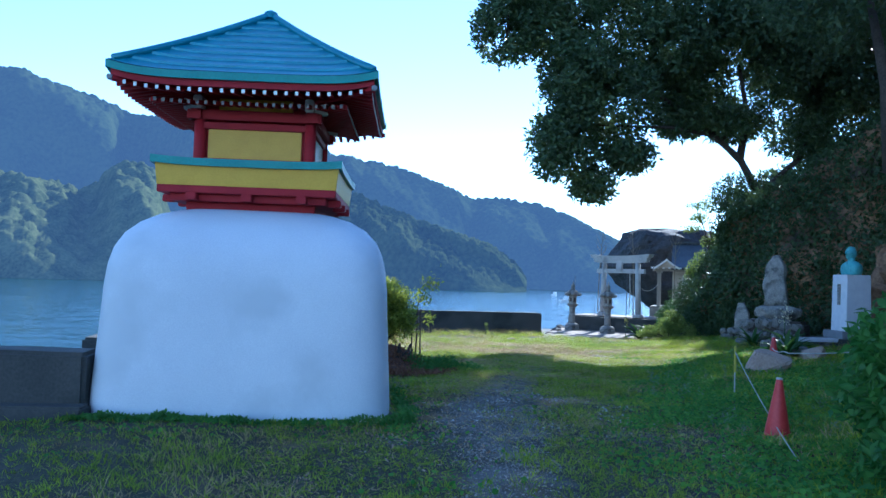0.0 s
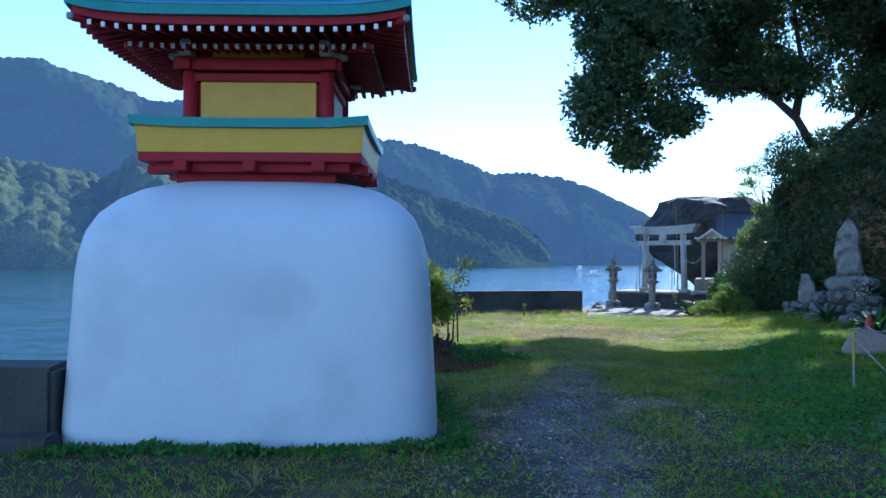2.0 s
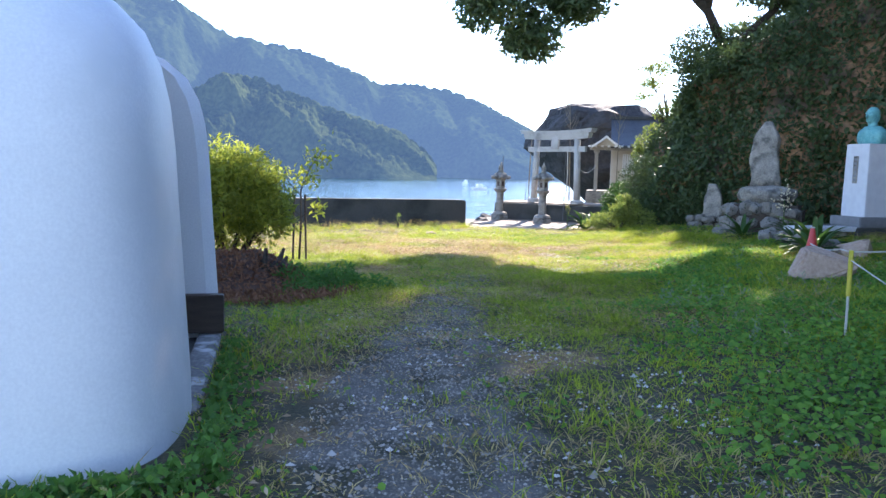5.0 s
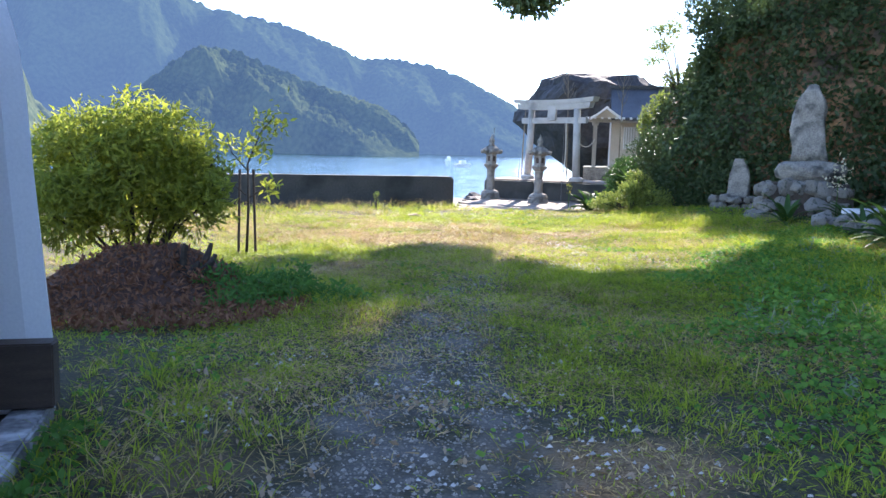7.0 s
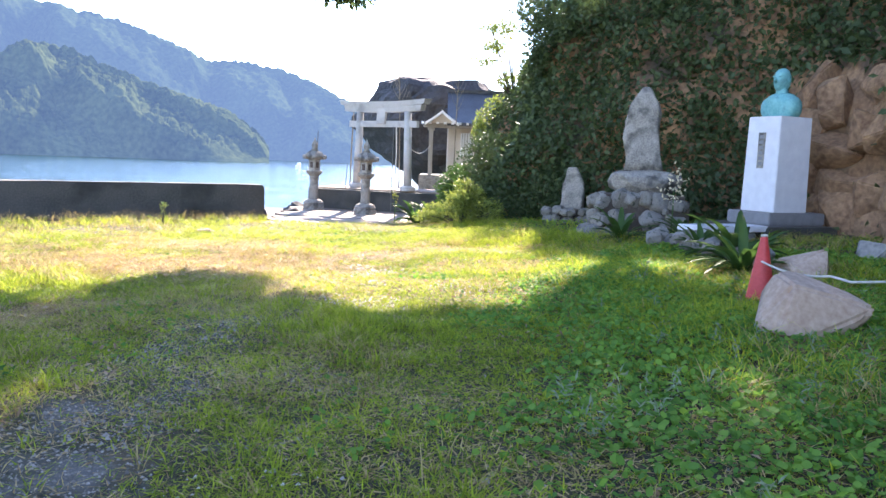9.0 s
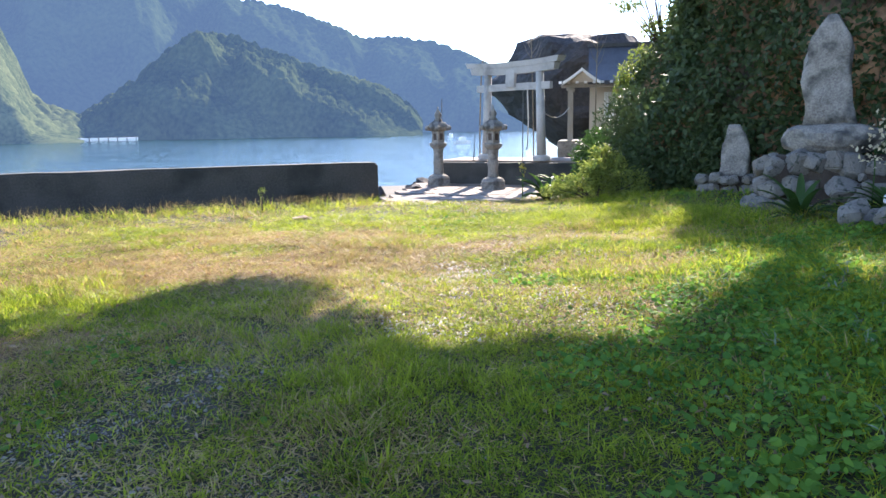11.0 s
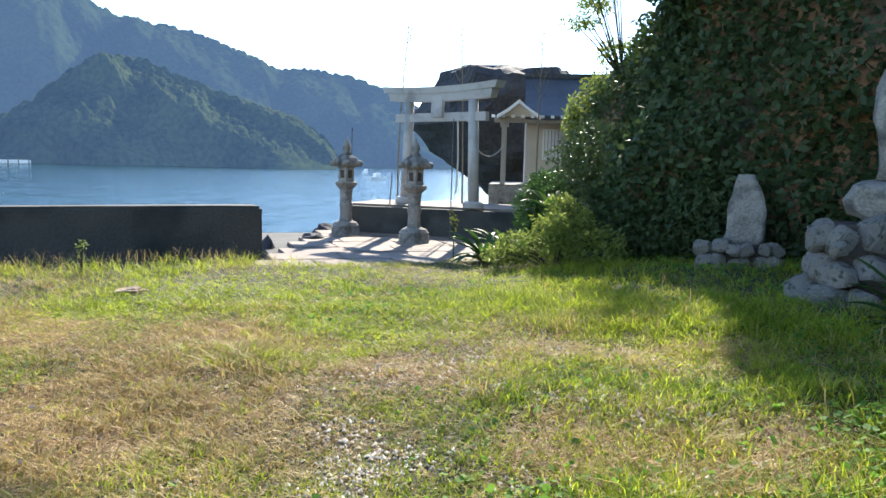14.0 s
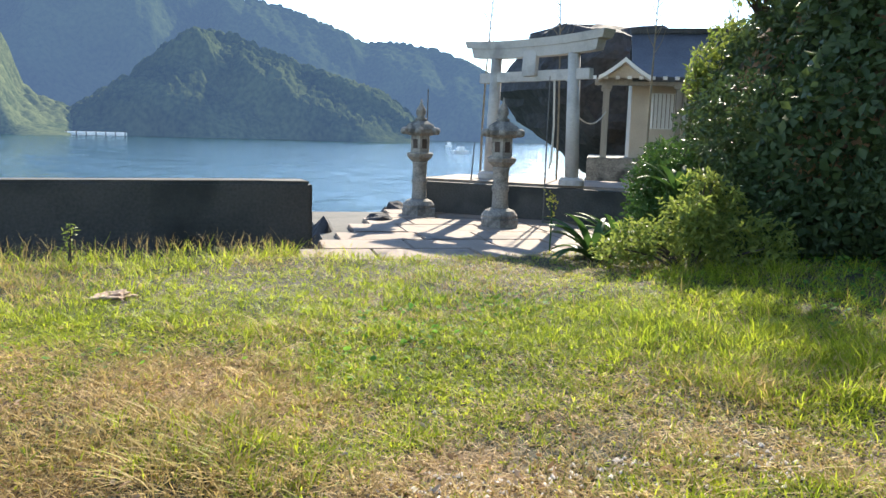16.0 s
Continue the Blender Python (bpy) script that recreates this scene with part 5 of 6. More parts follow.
def sag(a, b, drop, k=10):
    return [tuple(Vector(a).lerp(Vector(b), i / k) - Vector((0, 0, drop * 4 * (i / k) * (1 - i / k)))) for i in range(k + 1)]


rope_curve("rope", "pale rope running from the stake to the ground", sag((6.1, 12.3, lawn_at(6.1, 12.3) + 0.75), (4.1, 6.9, lawn_at(4.1, 6.9) + 0.01), 0.06), 0.0055)
rope_curve("rope", "pale rope strung past the boulders", sag((9.3, 17.0, 0.2), (8.95, 15.9, 0.22), 0.05) + sag((8.95, 15.7, 0.2), (12.2, 14.6, 0.75), 0.12), 0.011)

# ---- poles and ropes about the gate ----
def pole(x, y, z0, z1, dx, dy, r, label, mat):
    return solid("thin_pole", tube([(x, y, z0), (x + dx * .5, y + dy * .5, (z0 + z1) / 2), (x + dx, y + dy, z1)], [r, r * .9, r * .6], 8), mat, label, "pole")


pole(9.95, 36.1, -0.62, 1.85, 0.03, 0.0, 0.018, "thin dark pole behind the stone lantern", M_STEEL)
pole(11.75, 34.0, -0.62, 2.05, 0.03, 0.05, 0.014, "thin dark rod in front of the gate", M_STEEL)


def bare_bamboo(x, y, z0, h, lean, seed):
    """A leafless bamboo stem with paired upswept twigs near its tip."""
    r = random.Random(seed)
    t = thing("bamboo_pole", "thin bare bamboo stem with leafless twigs standing by the gate", "bamboo", pose(x, y, z0), "bamboo stems by the gate")
    part("stem", tube([(lean * f * f, 0.1 * f, h * f) for f in (0, .25, .5, .75, 1)], [0.026, 0.023, 0.019, 0.014, 0.006], 7), M_STALK, t)
    for i in range(13):
        f = 0.62 + 0.36 * i / 12
        a = r.choice((0.2, 3.3)) + r.uniform(-.5, .5)
        L = (1.15 - f) * r.uniform(0.9, 1.5)
        p = Vector((lean * f * f, 0.1 * f, h * f))
        q = p + Vector((math.cos(a) * L * 0.55, math.sin(a) * L * 0.4, L))
        part("twig", tube([tuple(p), tuple(p.lerp(q, 0.5) + Vector((math.cos(a) * 0.03, 0, -0.03))), tuple(q)], [0.011, 0.008, 0.004], 5), M_STALK, t)
    return t


for x, y, h, lean, seed in ((11.35, 36.9, 4.5, 0.25, 1), (13.0, 36.6, 4.5, -0.1, 2), (14.6, 35.6, 4.4, 0.1, 3), (16.3, 35.4, 4.4, 0.15, 4)):
    bare_bamboo(x, y, 0.0, h, lean, seed)
pole(10.9, 36.0, 0.0, 0.8, 0.05, 0, 0.015, "short thin stick on the terrace wall", M_STEEL)
rope_curve("hanging_rope", "pale rope hanging from the gate's tie beam", [(12.25, 35.05, 2.1), (12.27, 35.02, 1.2), (12.24, 35.0, 0.5), (12.2, 34.98, 0.36)], 0.02)
rope_curve("hanging_rope", "slack rope between the gate and the shrine hall", sag((12.5, 34.7, 1.55), (14.8, 38.2, 1.6), 0.3), 0.015)


# ---- shrubs and plants ----
def shrub(name, label, base, clumps, leaves, size, material, seed, stems=6, aspect=0.4, category="shrub", droop=0.3):
    t = thing(name, label, category, pose(*base))
    r = random.Random(seed)
    bm = bmesh.new()
    for i in range(stems):
        c, rad = clumps[i % len(clumps)]
        tip = Vector(c) + Vector((r.gauss(0, .4) * rad[0], r.gauss(0, .4) * rad[1], r.uniform(-.2, .6) * rad[2]))
        foot = Vector((tip.x * .15, tip.y * .15, -0.1))
        b = tube([tuple(foot), tuple(foot.lerp(tip, .5) + Vector((0, 0, .05))), tuple(tip)], [0.022, 0.014, 0.006], 6)
        me = bpy.data.meshes.new("stem")
        b.to_mesh(me), b.free()
        bm.from_mesh(me)
    part("stems", bm, M_BARK, t, "thin woody stems")
    ps, os_ = [], []
    wts = [c[1][0] * c[1][2] for c in clumps]
    while len(ps) < leaves:
        c, rad = r.choices(clumps, wts)[0]
        d = Vector((r.gauss(0, 1), r.gauss(0, 1), r.gauss(0, 1))).normalized()
        k = r.random() ** 0.35
        k *= 1 + 0.25 * noise.noise(d * 2.5 + Vector((seed, 0, 0)))
        p = Vector((c[0] + d.x * rad[0] * k, c[1] + d.y * rad[1] * k, c[2] + d.z * rad[2] * k))
        if p.z < 0.0 or noise.noise(p * 3.2 + Vector((0, seed, 0))) < -0.28:
            continue
        ps.append(tuple(p)), os_.append(tuple((d + Vector((0, 0, .5))).normalized()))
    crown = new("foliage", leaf_mesh("foliage", np.array(ps), np.array(os_), size, size * aspect, material, droop=droop))
    crown.parent = t
    return t


MX, MY = 0.15, 18.7
shrub("round_shrub", "rounded bright yellow-green shrub on an earth mound", (MX + 0.1, MY + 0.15, -0.25), [((0, 0, 0.98), (0.96, 0.95, 0.82)), ((0.6, -0.1, 0.78), (0.55, 0.6, 0.52)), ((-0.55, 0.1, 1.05), (0.68, 0.7, 0.62)), ((0.25, -0.35, 1.28), (0.52, 0.52, 0.44)), ((-0.65, -.5, 0.6), (0.55, 0.5, 0.45))], 20000, 0.11, M_BUSHLEAF, 2, 14, 0.26)
bm = bmesh.new()
bmesh.ops.create_grid(bm, x_segments=36, y_segments=36, size=1.0)
for v in bm.verts:
    rr = min(1.0, v.co.xy.length)
    x, y = MX + 0.35 + v.co.x * 1.55, MY - 0.7 + v.co.y * 1.5
    h = 0.46 * smooth01(1.15 - rr * 1.15) ** 1.0
    v.co = Vector((x, y, lawn_at(x, y) - 0.06 + h * (1 + 0.35 * noise.noise(Vector((x, y, 0)) * 3)) + 0.05 * noise.noise(Vector((x, y, 5)) * 9)))
solid("earth_mound", bm, M_MULCH, "mound of red-brown earth and bark litter under the shrub", "mound", smooth=True)
stump = thing("tree_stump", "weathered splintered grey-brown stump in the earth mound", "stump", pose(0.95, 17.6, -0.5))
for i in range(9):
    a = i * 0.7
    part("splinter", tube([(0.1 * math.cos(a), 0.1 * math.sin(a), -0.1), (0.15 * math.cos(a), 0.13 * math.sin(a), 0.25), (0.2 * math.cos(a) + 0.05, 0.16 * math.sin(a), 0.42 + 0.14 * math.sin(i * 2.3))], [0.07, 0.055, 0.02], 6), M_BARK, stump)

sap = thing("sapling", "thin young sapling tied to two wooden stakes", "sapling", pose(1.5, 20.95, lawn_at(1.5, 20.95)))
part("stem", tube([(0, 0, 0), (0.03, 0, 0.7), (0.02, 0, 1.3), (0.2, 0.05, 1.75), (0.4, 0.05, 2.0)], [0.022, 0.02, 0.016, 0.01, 0.004], 7), M_BARK, sap, "thin bent stem", True)
part("branch", tube([(0.02, 0, 1.2), (-0.2, 0, 1.45), (-0.28, 0, 1.7)], [0.012, 0.008, 0.004], 6), M_BARK, sap)
part("branch", tube([(0.02, 0, 0.8), (0.25, 0, 0.95), (0.36, 0, 0.98)], [0.012, 0.008, 0.004], 6), M_BARK, sap)
part("branch", tube([(0.0, 0, 0.85), (-0.25, 0, 1.05), (-0.33, 0, 1.2)], [0.012, 0.008, 0.004], 6), M_BARK, sap)
for s in (-0.09, 0.1):
    part("support_stake", tube([(s * 1.3, 0.03, -0.1), (s, 0.03, 1.22)], 0.02, 7), M_DARKWOOD, sap, "dark wooden support stake")
lp = []
for c, rad, k in (((0.33, 0.05, 1.9), 0.22, 110), ((0.1, 0, 1.5), 0.2, 70), ((-0.25, 0, 1.6), 0.14, 40), ((0.33, 0, 0.97), 0.12, 45)):
    lp += [np.array(c) + rng.normal(size=3) * rad * 0.6 for _ in range(k)]
fo = new("foliage", leaf_mesh("foliage", np.array(lp), np.tile([0, 0, 1.0], (len(lp), 1)), 0.12, 0.05, M_BUSHLEAF, droop=0.4))
fo.parent = sap

shrub("fern_patch", "low dark fern-like weeds beside the gravel path", (1.75, 17.2, lawn_at(1.75, 17.2)), [((0, 0, 0.08), (0.5, 0.4, 0.2)), ((0.5, -.3, 0.06), (0.5, 0.3, 0.15)), ((-0.5, 0.3, 0.1), (0.35, 0.35, 0.2)), ((0.2, 0.4, 0.12), (0.25, 0.25, 0.22)), ((-.3, -.4, 0.03), (0.4, 0.25, 0.12))], 3000, 0.09, M_WEED, 8, 4, 0.3, "weeds")
shrub("path_shrub", "leafy green shrub beside the paving", (11.4, 28.3, lawn_at(11.4, 28.3) + .06), [((0, 0, 0.4), (0.42, 0.45, 0.42)), ((-0.4, 0.4, 0.2), (0.4, 0.4, 0.28)), ((0.4, -0.6, 0.28), (0.45, 0.4, 0.34)), ((0.15, 0.1, 0.8), (0.26, 0.28, 0.28)), ((-0.2, -0.4, 0.5), (0.2, 0.2, 0.3)), ((0.45, 0.1, 0.62), (0.22, 0.25, 0.3)), ((-0.75, 0.1, 0.12), (0.4, 0.4, 0.16))], 5200, 0.085, M_PATHLEAF, 14, 16, 0.36)
shrub("bank_shrub", "sprawling dark green shrub on the bank by the gate", (12.8, 31.7, lawn_at(12.8, 31.7) - .05), [((0, 0, 0.3), (0.6, 0.6, 0.35)), ((0.5, 0.8, 0.5), (0.6, 0.6, 0.4)), ((0, 0, 0.95), (0.5, 0.5, 0.45)), ((0.5, .6, 1.3), (0.45, 0.45, 0.35)), ((-.3, -.8, 0.6), (0.5, 0.5, 0.35)), ((0.9, 1.4, 1.1), (0.5, 0.5, 0.5)), ((0.2, -.3, 1.35), (0.22, 0.25, 0.3))], 7500, 0.10, M_PLANTLEAF, 15, 14, 0.4)
shrub("roadside_thicket", "dense dark green leafy thicket at the foot of the slope", (4.9, 6.0, lawn_at(4.9, 6.0) - .05), [((0, 0, 0.8), (0.85, 1.0, 0.8)), ((0.6, -.9, 0.7), (1.0, 1.0, 0.8)), ((0.6, 0.8, 1.0), (0.8, 0.9, 0.75)), ((-.5, -.7, 0.3), (0.65, 0.8, 0.36)), ((0.1, -0.2, 1.35), (0.6, 0.6, 0.4)), ((-0.55, -1.4, 0.2), (0.5, 0.6, 0.25))], 20000, 0.12, M_WEED, 16, 14, 0.5)
shrub("cliff_top_bush", "pale sunlit shrub hanging from the edge of the hillside", (14.7, 33.8, 1.7), [((0, 0, 0.3), (0.3, 0.4, 0.4)), ((0.1, .2, 0.7), (0.3, .3, .35)), ((0.35, -0.2, 1.1), (0.35, .35, .35))], 1200, 0.12, M_PATHLEAF, 17, 8)
# bush added to block the sun, so that the lawn's right side is shaded
shrub("hillside_bush", "dark leafy bush added on the hillside to shade the lawn", (14.6, 29.4, 4.2), [((0, 0, 0.5), (1.0, 1.0, 0.8)), ((0.7, 1.2, 1.2), (1.2, 1.2, 0.9)), ((-0.3, -1.8, 0.3), (0.9, 1.1, 0.7)), ((0.5, -3.4, 0.6), (1.0, 1.2, 0.8))], 9000, 0.14, M_IVY, 19, 10)
shrub("overhanging_branches", "pale green feathery branches reaching out from the hillside", (15.2, 32.7, 3.2), [((-0.3, 0, 0.35), (0.35, 0.4, 0.28)), ((-1.15, -0.1, 0.85), (0.5, 0.35, 0.14)), ((-0.75, 0, 1.3), (0.45, 0.3, 0.24)), ((-0.4, 0.1, 1.9), (0.4, 0.3, 0.3)), ((-1.0, 0, 1.85), (0.35, 0.25, 0.12))], 1500, 0.12, M_PATHLEAF, 20, 18, 0.32)
shrub("hill_foot_bush", "dark leafy bush at the foot of the hillside", (13.0, 29.2, lawn_at(13, 29.2) - .1), [((0, 0, 0.7), (0.9, 1.0, 0.9)), ((-.3, -.8, 0.5), (0.7, 0.8, 0.6)), ((0.6, -1.6, 0.8), (0.8, 0.9, 0.9)), ((0.1, 0.6, 1.6), (0.9, 0.9, 0.8))], 14000, 0.11, M_IVY, 18, 10)


def strap_plant(name, label, x, y, n, length, seed, z=None, material=None):
    """A rosette of arching strap leaves, each a tapering ribbon with a keel."""
    t = thing(name, label, "plant", pose(x, y, lawn_at(x, y) if z is None else z))
    r = random.Random(seed)
    for i in range(n):
        a = i * 2.4 + r.uniform(-.3, .3)
        L = length * r.uniform(.7, 1.15)
        up = r.uniform(0.5, 1.2)
        bm = bmesh.new()
        prev = None
        for k in range(8):
            f = k / 7
            rad = L * f * math.cos(up * (1 - 0.2 * f))
            z_ = L * (f * math.sin(up) * 1.15 - 0.62 * f * f * (1.25 - up * 0.5))
            w_ = 0.06 * length / 0.7 * (1 - f) ** 0.6 * (0.5 + 1.2 * min(f, .4)) + 0.002
            c = Vector((rad * math.cos(a), rad * math.sin(a), z_))
            s = Vector((-math.sin(a), math.cos(a), 0))
            row = [bm.verts.new(c - s * w_ + Vector((0, 0, w_ * .5))), bm.verts.new(c), bm.verts.new(c + s * w_ + Vector((0, 0, w_ * .5)))]
            if prev:
                for j in (0, 1):
                    bm.faces.new((prev[j], prev[j + 1], row[j + 1], row[j]))
            prev = row
        part("leaf", bm, material or M_PLANTLEAF, t, "", True)
    return t


for i, (x, y, L) in enumerate(((10.3, 18.2, 0.95), (10.9, 18.9, 1.05), (11.6, 22.3, 0.9), (11.3, 20.0, 0.8), (12.4, 21.6, 0.8))):
    strap_plant("strap_leaved_lily", "dark green strap-leaved lily in front of the monuments", x, y, 22, L, 30 + i)["group"] = "lilies by the monuments"
strap_plant("aloe_plant", "large arching green strap-leaved plant beside the paving", 10.75, 29.5, 26, 1.0, 41, z=-0.58)
strap_plant("aloe_plant", "large arching green strap-leaved plant beside the paving", 11.3, 29.9, 20, 0.95, 42, z=-0.52)
strap_plant("aloe_plant", "arching strap-leaved plant on the bank", 12.5, 30.6, 18, 0.9, 43, z=0.15)
lp = np.array([[12.35, 21.9, 0.75]]) + rng.normal(size=(60, 3)) * [0.11, 0.11, 0.14]
fl = thing("blossom_spray", "cream blossom spray on a thin stalk", "flower", pose(0, 0, 0))
part("stalk", tube([(12.35, 21.9, -0.1), (12.36, 21.9, 0.4), (12.35, 21.9, 0.72)], 0.01, 6), M_PLANTLEAF, fl)
pt = new("petals", leaf_mesh("petals", lp, np.tile([0, 0, 1.0], (60, 1)), 0.07, 0.05, M_BLOSSOM))
pt.parent = fl
tagged(pt, kind="stuff")
fl2 = thing("yellow_flower", "yellow flower cluster on a stalk beside the paving", "flower", pose(0, 0, 0))
part("stalk", tube([(10.55, 30.5, -0.65), (10.56, 30.5, -0.2), (10.55, 30.5, 0.1)], 0.012, 6), M_PLANTLEAF, fl2)
pt = new("petals", leaf_mesh("petals", np.array([[10.55, 30.5, 0.08]]) + rng.normal(size=(45, 3)) * [0.04, 0.04, 0.09], np.tile([0, 0, 1.0], (45, 1)), 0.05, 0.035, M_YELLOWLEAF))
pt.parent = fl2
tagged(pt, kind="stuff")

# ---- grass, weeds and pebbles ----
def lawn_points(n, x0, x1, y0, y1):
    return np.column_stack([rng.uniform(x0, x1, n), rng.uniform(y0, y1, n)])


def vnoise(x, y, s, seed):
    """Cheap smooth patchiness between about -1 and 1."""
    r = np.random.default_rng(seed)
    z = np.zeros_like(x)
    for k in range(6):
        a, ph, f = r.uniform(0, 2 * math.pi), r.uniform(0, 6.28), s * r.uniform(0.6, 1.7)
        z += np.sin((x * math.cos(a) + y * math.sin(a)) * f + ph)
    return z / 3.0


def on_lawn(p):
    x, y = p[:, 0], p[:, 1]
    ok = (shore(x, y) < 0.02) & (y < 30.4 + 0.2 * np.minimum(x - 7.4, 0))
    ok &= ~((np.abs(x - SX) < 1.98) & (y > SY - 2.1) & (y < SY + 2.5))
    ok &= np.hypot((x - MX - 0.3) / 1.45, (y - MY + 0.7) / 1.45) > 1
    foot = np.interp(y, [f[1] for f in FOOT[:11]], [f[0] for f in FOOT[:11]])
    ok &= x < foot + 0.3
    return p[ok]


def fringe(p):
    """Distance-dependent thinning: keep all near the walk, fewer far from it."""
    x, y = p[:, 0], p[:, 1]
    d = np.abs(x - np.interp(y, [0, 7, 12, 15, 20], [0, 1.1, 3.7, 5.3, 6.5]))
    return p[rng.uniform(size=len(p)) < np.clip(1.35 - d * 0.09, 0.25, 1)]


def weedy(x, y):
    """How far broad-leaved weeds have taken over: the damp side under the hill, and the foot of the tower."""
    side = x - np.interp(y, [0, 7, 12, 16, 20, 24, 30], [2.6, 3.0, 4.5, 6.1, 8.0, 11.0, 12.2])
    damp = smooth01(side / 1.6 + 0.35 + 0.35 * vnoise(x, y, 1.9, 4))
    foot = smooth01((1.75 - x) / 0.5) * (x > 0.4) * smooth01((16.5 - y) / 1.0) + smooth01((1.0 - np.abs(y - 9.4)) / 0.8) * (x < 0.8)
    return np.clip(damp + 0.7 * foot * (0.5 + 0.5 * vnoise(x, y, 2.7, 14)), 0, 1)


# tufts: several blades leaning outwards from one root
near = lawn_points(46000, 0, 12.5, 15, 29)
fade = smooth01(near[:, 0] / 3) * smooth01((12.5 - near[:, 0]) / 2) * smooth01((near[:, 1] - 15) / 3) * smooth01((29 - near[:, 1]) / 3)
near = near[rng.uniform(size=len(near)) < fade]
T = fringe(on_lawn(np.concatenate([lawn_points(60000, -6, 14.5, 2.0, 31), near])))
x, y = T[:, 0], T[:, 1]
g, burn, weed = gravel(x, y), parched(x, y), weedy(x, y)
thick = 1.15 - 1.75 * g - 0.2 * burn - 0.3 * weed + 0.35 * vnoise(x, y, 2.0, 1) + 0.3 * vnoise(x, y, 6.0, 21)
T = T[rng.uniform(size=len(T)) < np.clip(thick, 0.02, 1)]
x, y = T[:, 0], T[:, 1]
g, burn = gravel(x, y), parched(x, y)
dryness = 0.10 + 0.40 * vnoise(x, y, 0.9, 2) + 0.25 * vnoise(x, y, 3.1, 22) + 0.30 * smooth01((y - 18) / 4) * smooth01((8.0 - x) / 3.0) + 0.35 * g + 0.6 * burn
isdry = rng.uniform(size=len(T)) < np.clip(dryness, 0.04, 0.85)
tall = 0.044 + 0.034 * np.clip(vnoise(x, y, 1.6, 3), -0.6, 1) + 0.02 * vnoise(x, y, 7.0, 23) + 0.045 * smooth01((x - 0.33 * y - 1.0) / 2) + 0.09 * smooth01((y - 29.0 - 0.2 * (x - 7.4)) / 1.2) * smooth01((8.5 - x) / 1.0)
tall = np.maximum(0.034, tall) * rng.uniform(0.7, 1.5, len(T)) * (1 - 0.35 * burn)
for nm, sel, mat, lean, lab in (("grass", ~isdry, M_GRASS, 1.6, "uneven tufts of short green lawn grass"), ("dry_grass", isdry, M_DRYGRASS, 2.3, "straw-coloured dry tufts in the lawn")):
    root = np.repeat(T[sel], 7, axis=0)
    off = rng.normal(size=root.shape) * 0.021
    xy = root + off
    head = np.arctan2(off[:, 1], off[:, 0]) + rng.normal(size=len(root)) * 0.7
    hgt = np.repeat(tall[sel], 7) * rng.uniform(0.5, 1.5, len(root))
    tagged(new(nm, blades(nm, xy, lawn(xy[:, 0], xy[:, 1]) - 0.005, hgt, 0.0036, lean, mat, head)), lab, "grass", kind="stuff")
# the thatch under the tufts: clippings and straw lying flat
H = on_lawn(np.concatenate([lawn_points(230000, -1, 13, 4, 30.4), lawn_points(330000, 1, 11, 13.5, 27)]))
x, y = H[:, 0], H[:, 1]
H = H[rng.uniform(size=len(H)) < np.clip(0.95 - 1.5 * gravel(x, y) - 0.6 * weedy(x, y) + 0.25 * vnoise(x, y, 4.0, 28), 0.03, 1)]
x, y = H[:, 0], H[:, 1]
straw_here = rng.uniform(size=len(H)) < np.clip(0.38 + 0.3 * vnoise(x, y, 0.9, 2) + 0.2 * vnoise(x, y, 3.1, 22) + 0.45 * parched(x, y) + 0.3 * gravel(x, y), 0.12, 0.92)
for nm, sel, mat, lab in (("green_thatch", ~straw_here, M_GRASS, "matted green grass blades lying in the lawn"), ("straw_thatch", straw_here, M_STRAW, "matted dry straw lying in the lawn")):
    tagged(new(nm, lying_straws(nm, H[sel], lawn(H[sel][:, 0], H[sel][:, 1]), 0.06, 0.0034, mat)), lab, "grass", kind="stuff")
# tall seed stalks along the foot of the sea wall and the shade's edge
Q = np.concatenate([np.column_stack([a := rng.uniform(-3, 7.4, 900), 30.5 + 0.2 * (a - 7.4) + rng.uniform(-0.5, 0.3, 900)]), np.column_stack([rng.uniform(9.2, 12.3, 260), rng.uniform(19.5, 27, 260)])])
tagged(new("seed_grass", blades("seed_grass", Q, lawn(Q[:, 0], Q[:, 1]), rng.uniform(0.12, 0.36, len(Q)), 0.0022, 0.8, M_DRYGRASS)), "tall seeding grass along the sea wall", "grass", kind="stuff")

# clover and ground ivy, thick in the damp, scattered elsewhere
W = on_lawn(np.concatenate([lawn_points(70000, -4, 14.5, 3, 29), lawn_points(120000, 2.4, 12.5, 5, 21)]))
x, y = W[:, 0], W[:, 1]
dens = np.clip(1.0 * weedy(x, y) + 0.10 * np.clip(vnoise(x, y, 2.6, 15), 0, 1) + 0.5 * smooth01((vnoise(x, y, 1.3, 24) - 0.45) / 0.4) * (y > 17) * (x > 6.5), 0, 1) * (1 - np.clip(gravel(x, y) * 1.7, 0, 1)) * (1 - 0.8 * parched(x, y))
W = W[rng.uniform(size=len(W)) < dens]
x, y = W[:, 0], W[:, 1]
h = 0.015 + rng.uniform(0.0, 0.075, len(W)) * (0.35 + 0.65 * weedy(x, y)) * (1 + 0.5 * vnoise(x, y, 2.2, 25))
c = np.column_stack([W, lawn(x, y) + np.maximum(h, 0.01)])
tagged(new("clover", round_leaves("clover", c, 0.044, M_CLOVER)), "dense low clover and broad-leaved weeds in the lawn", "weeds", kind="stuff")

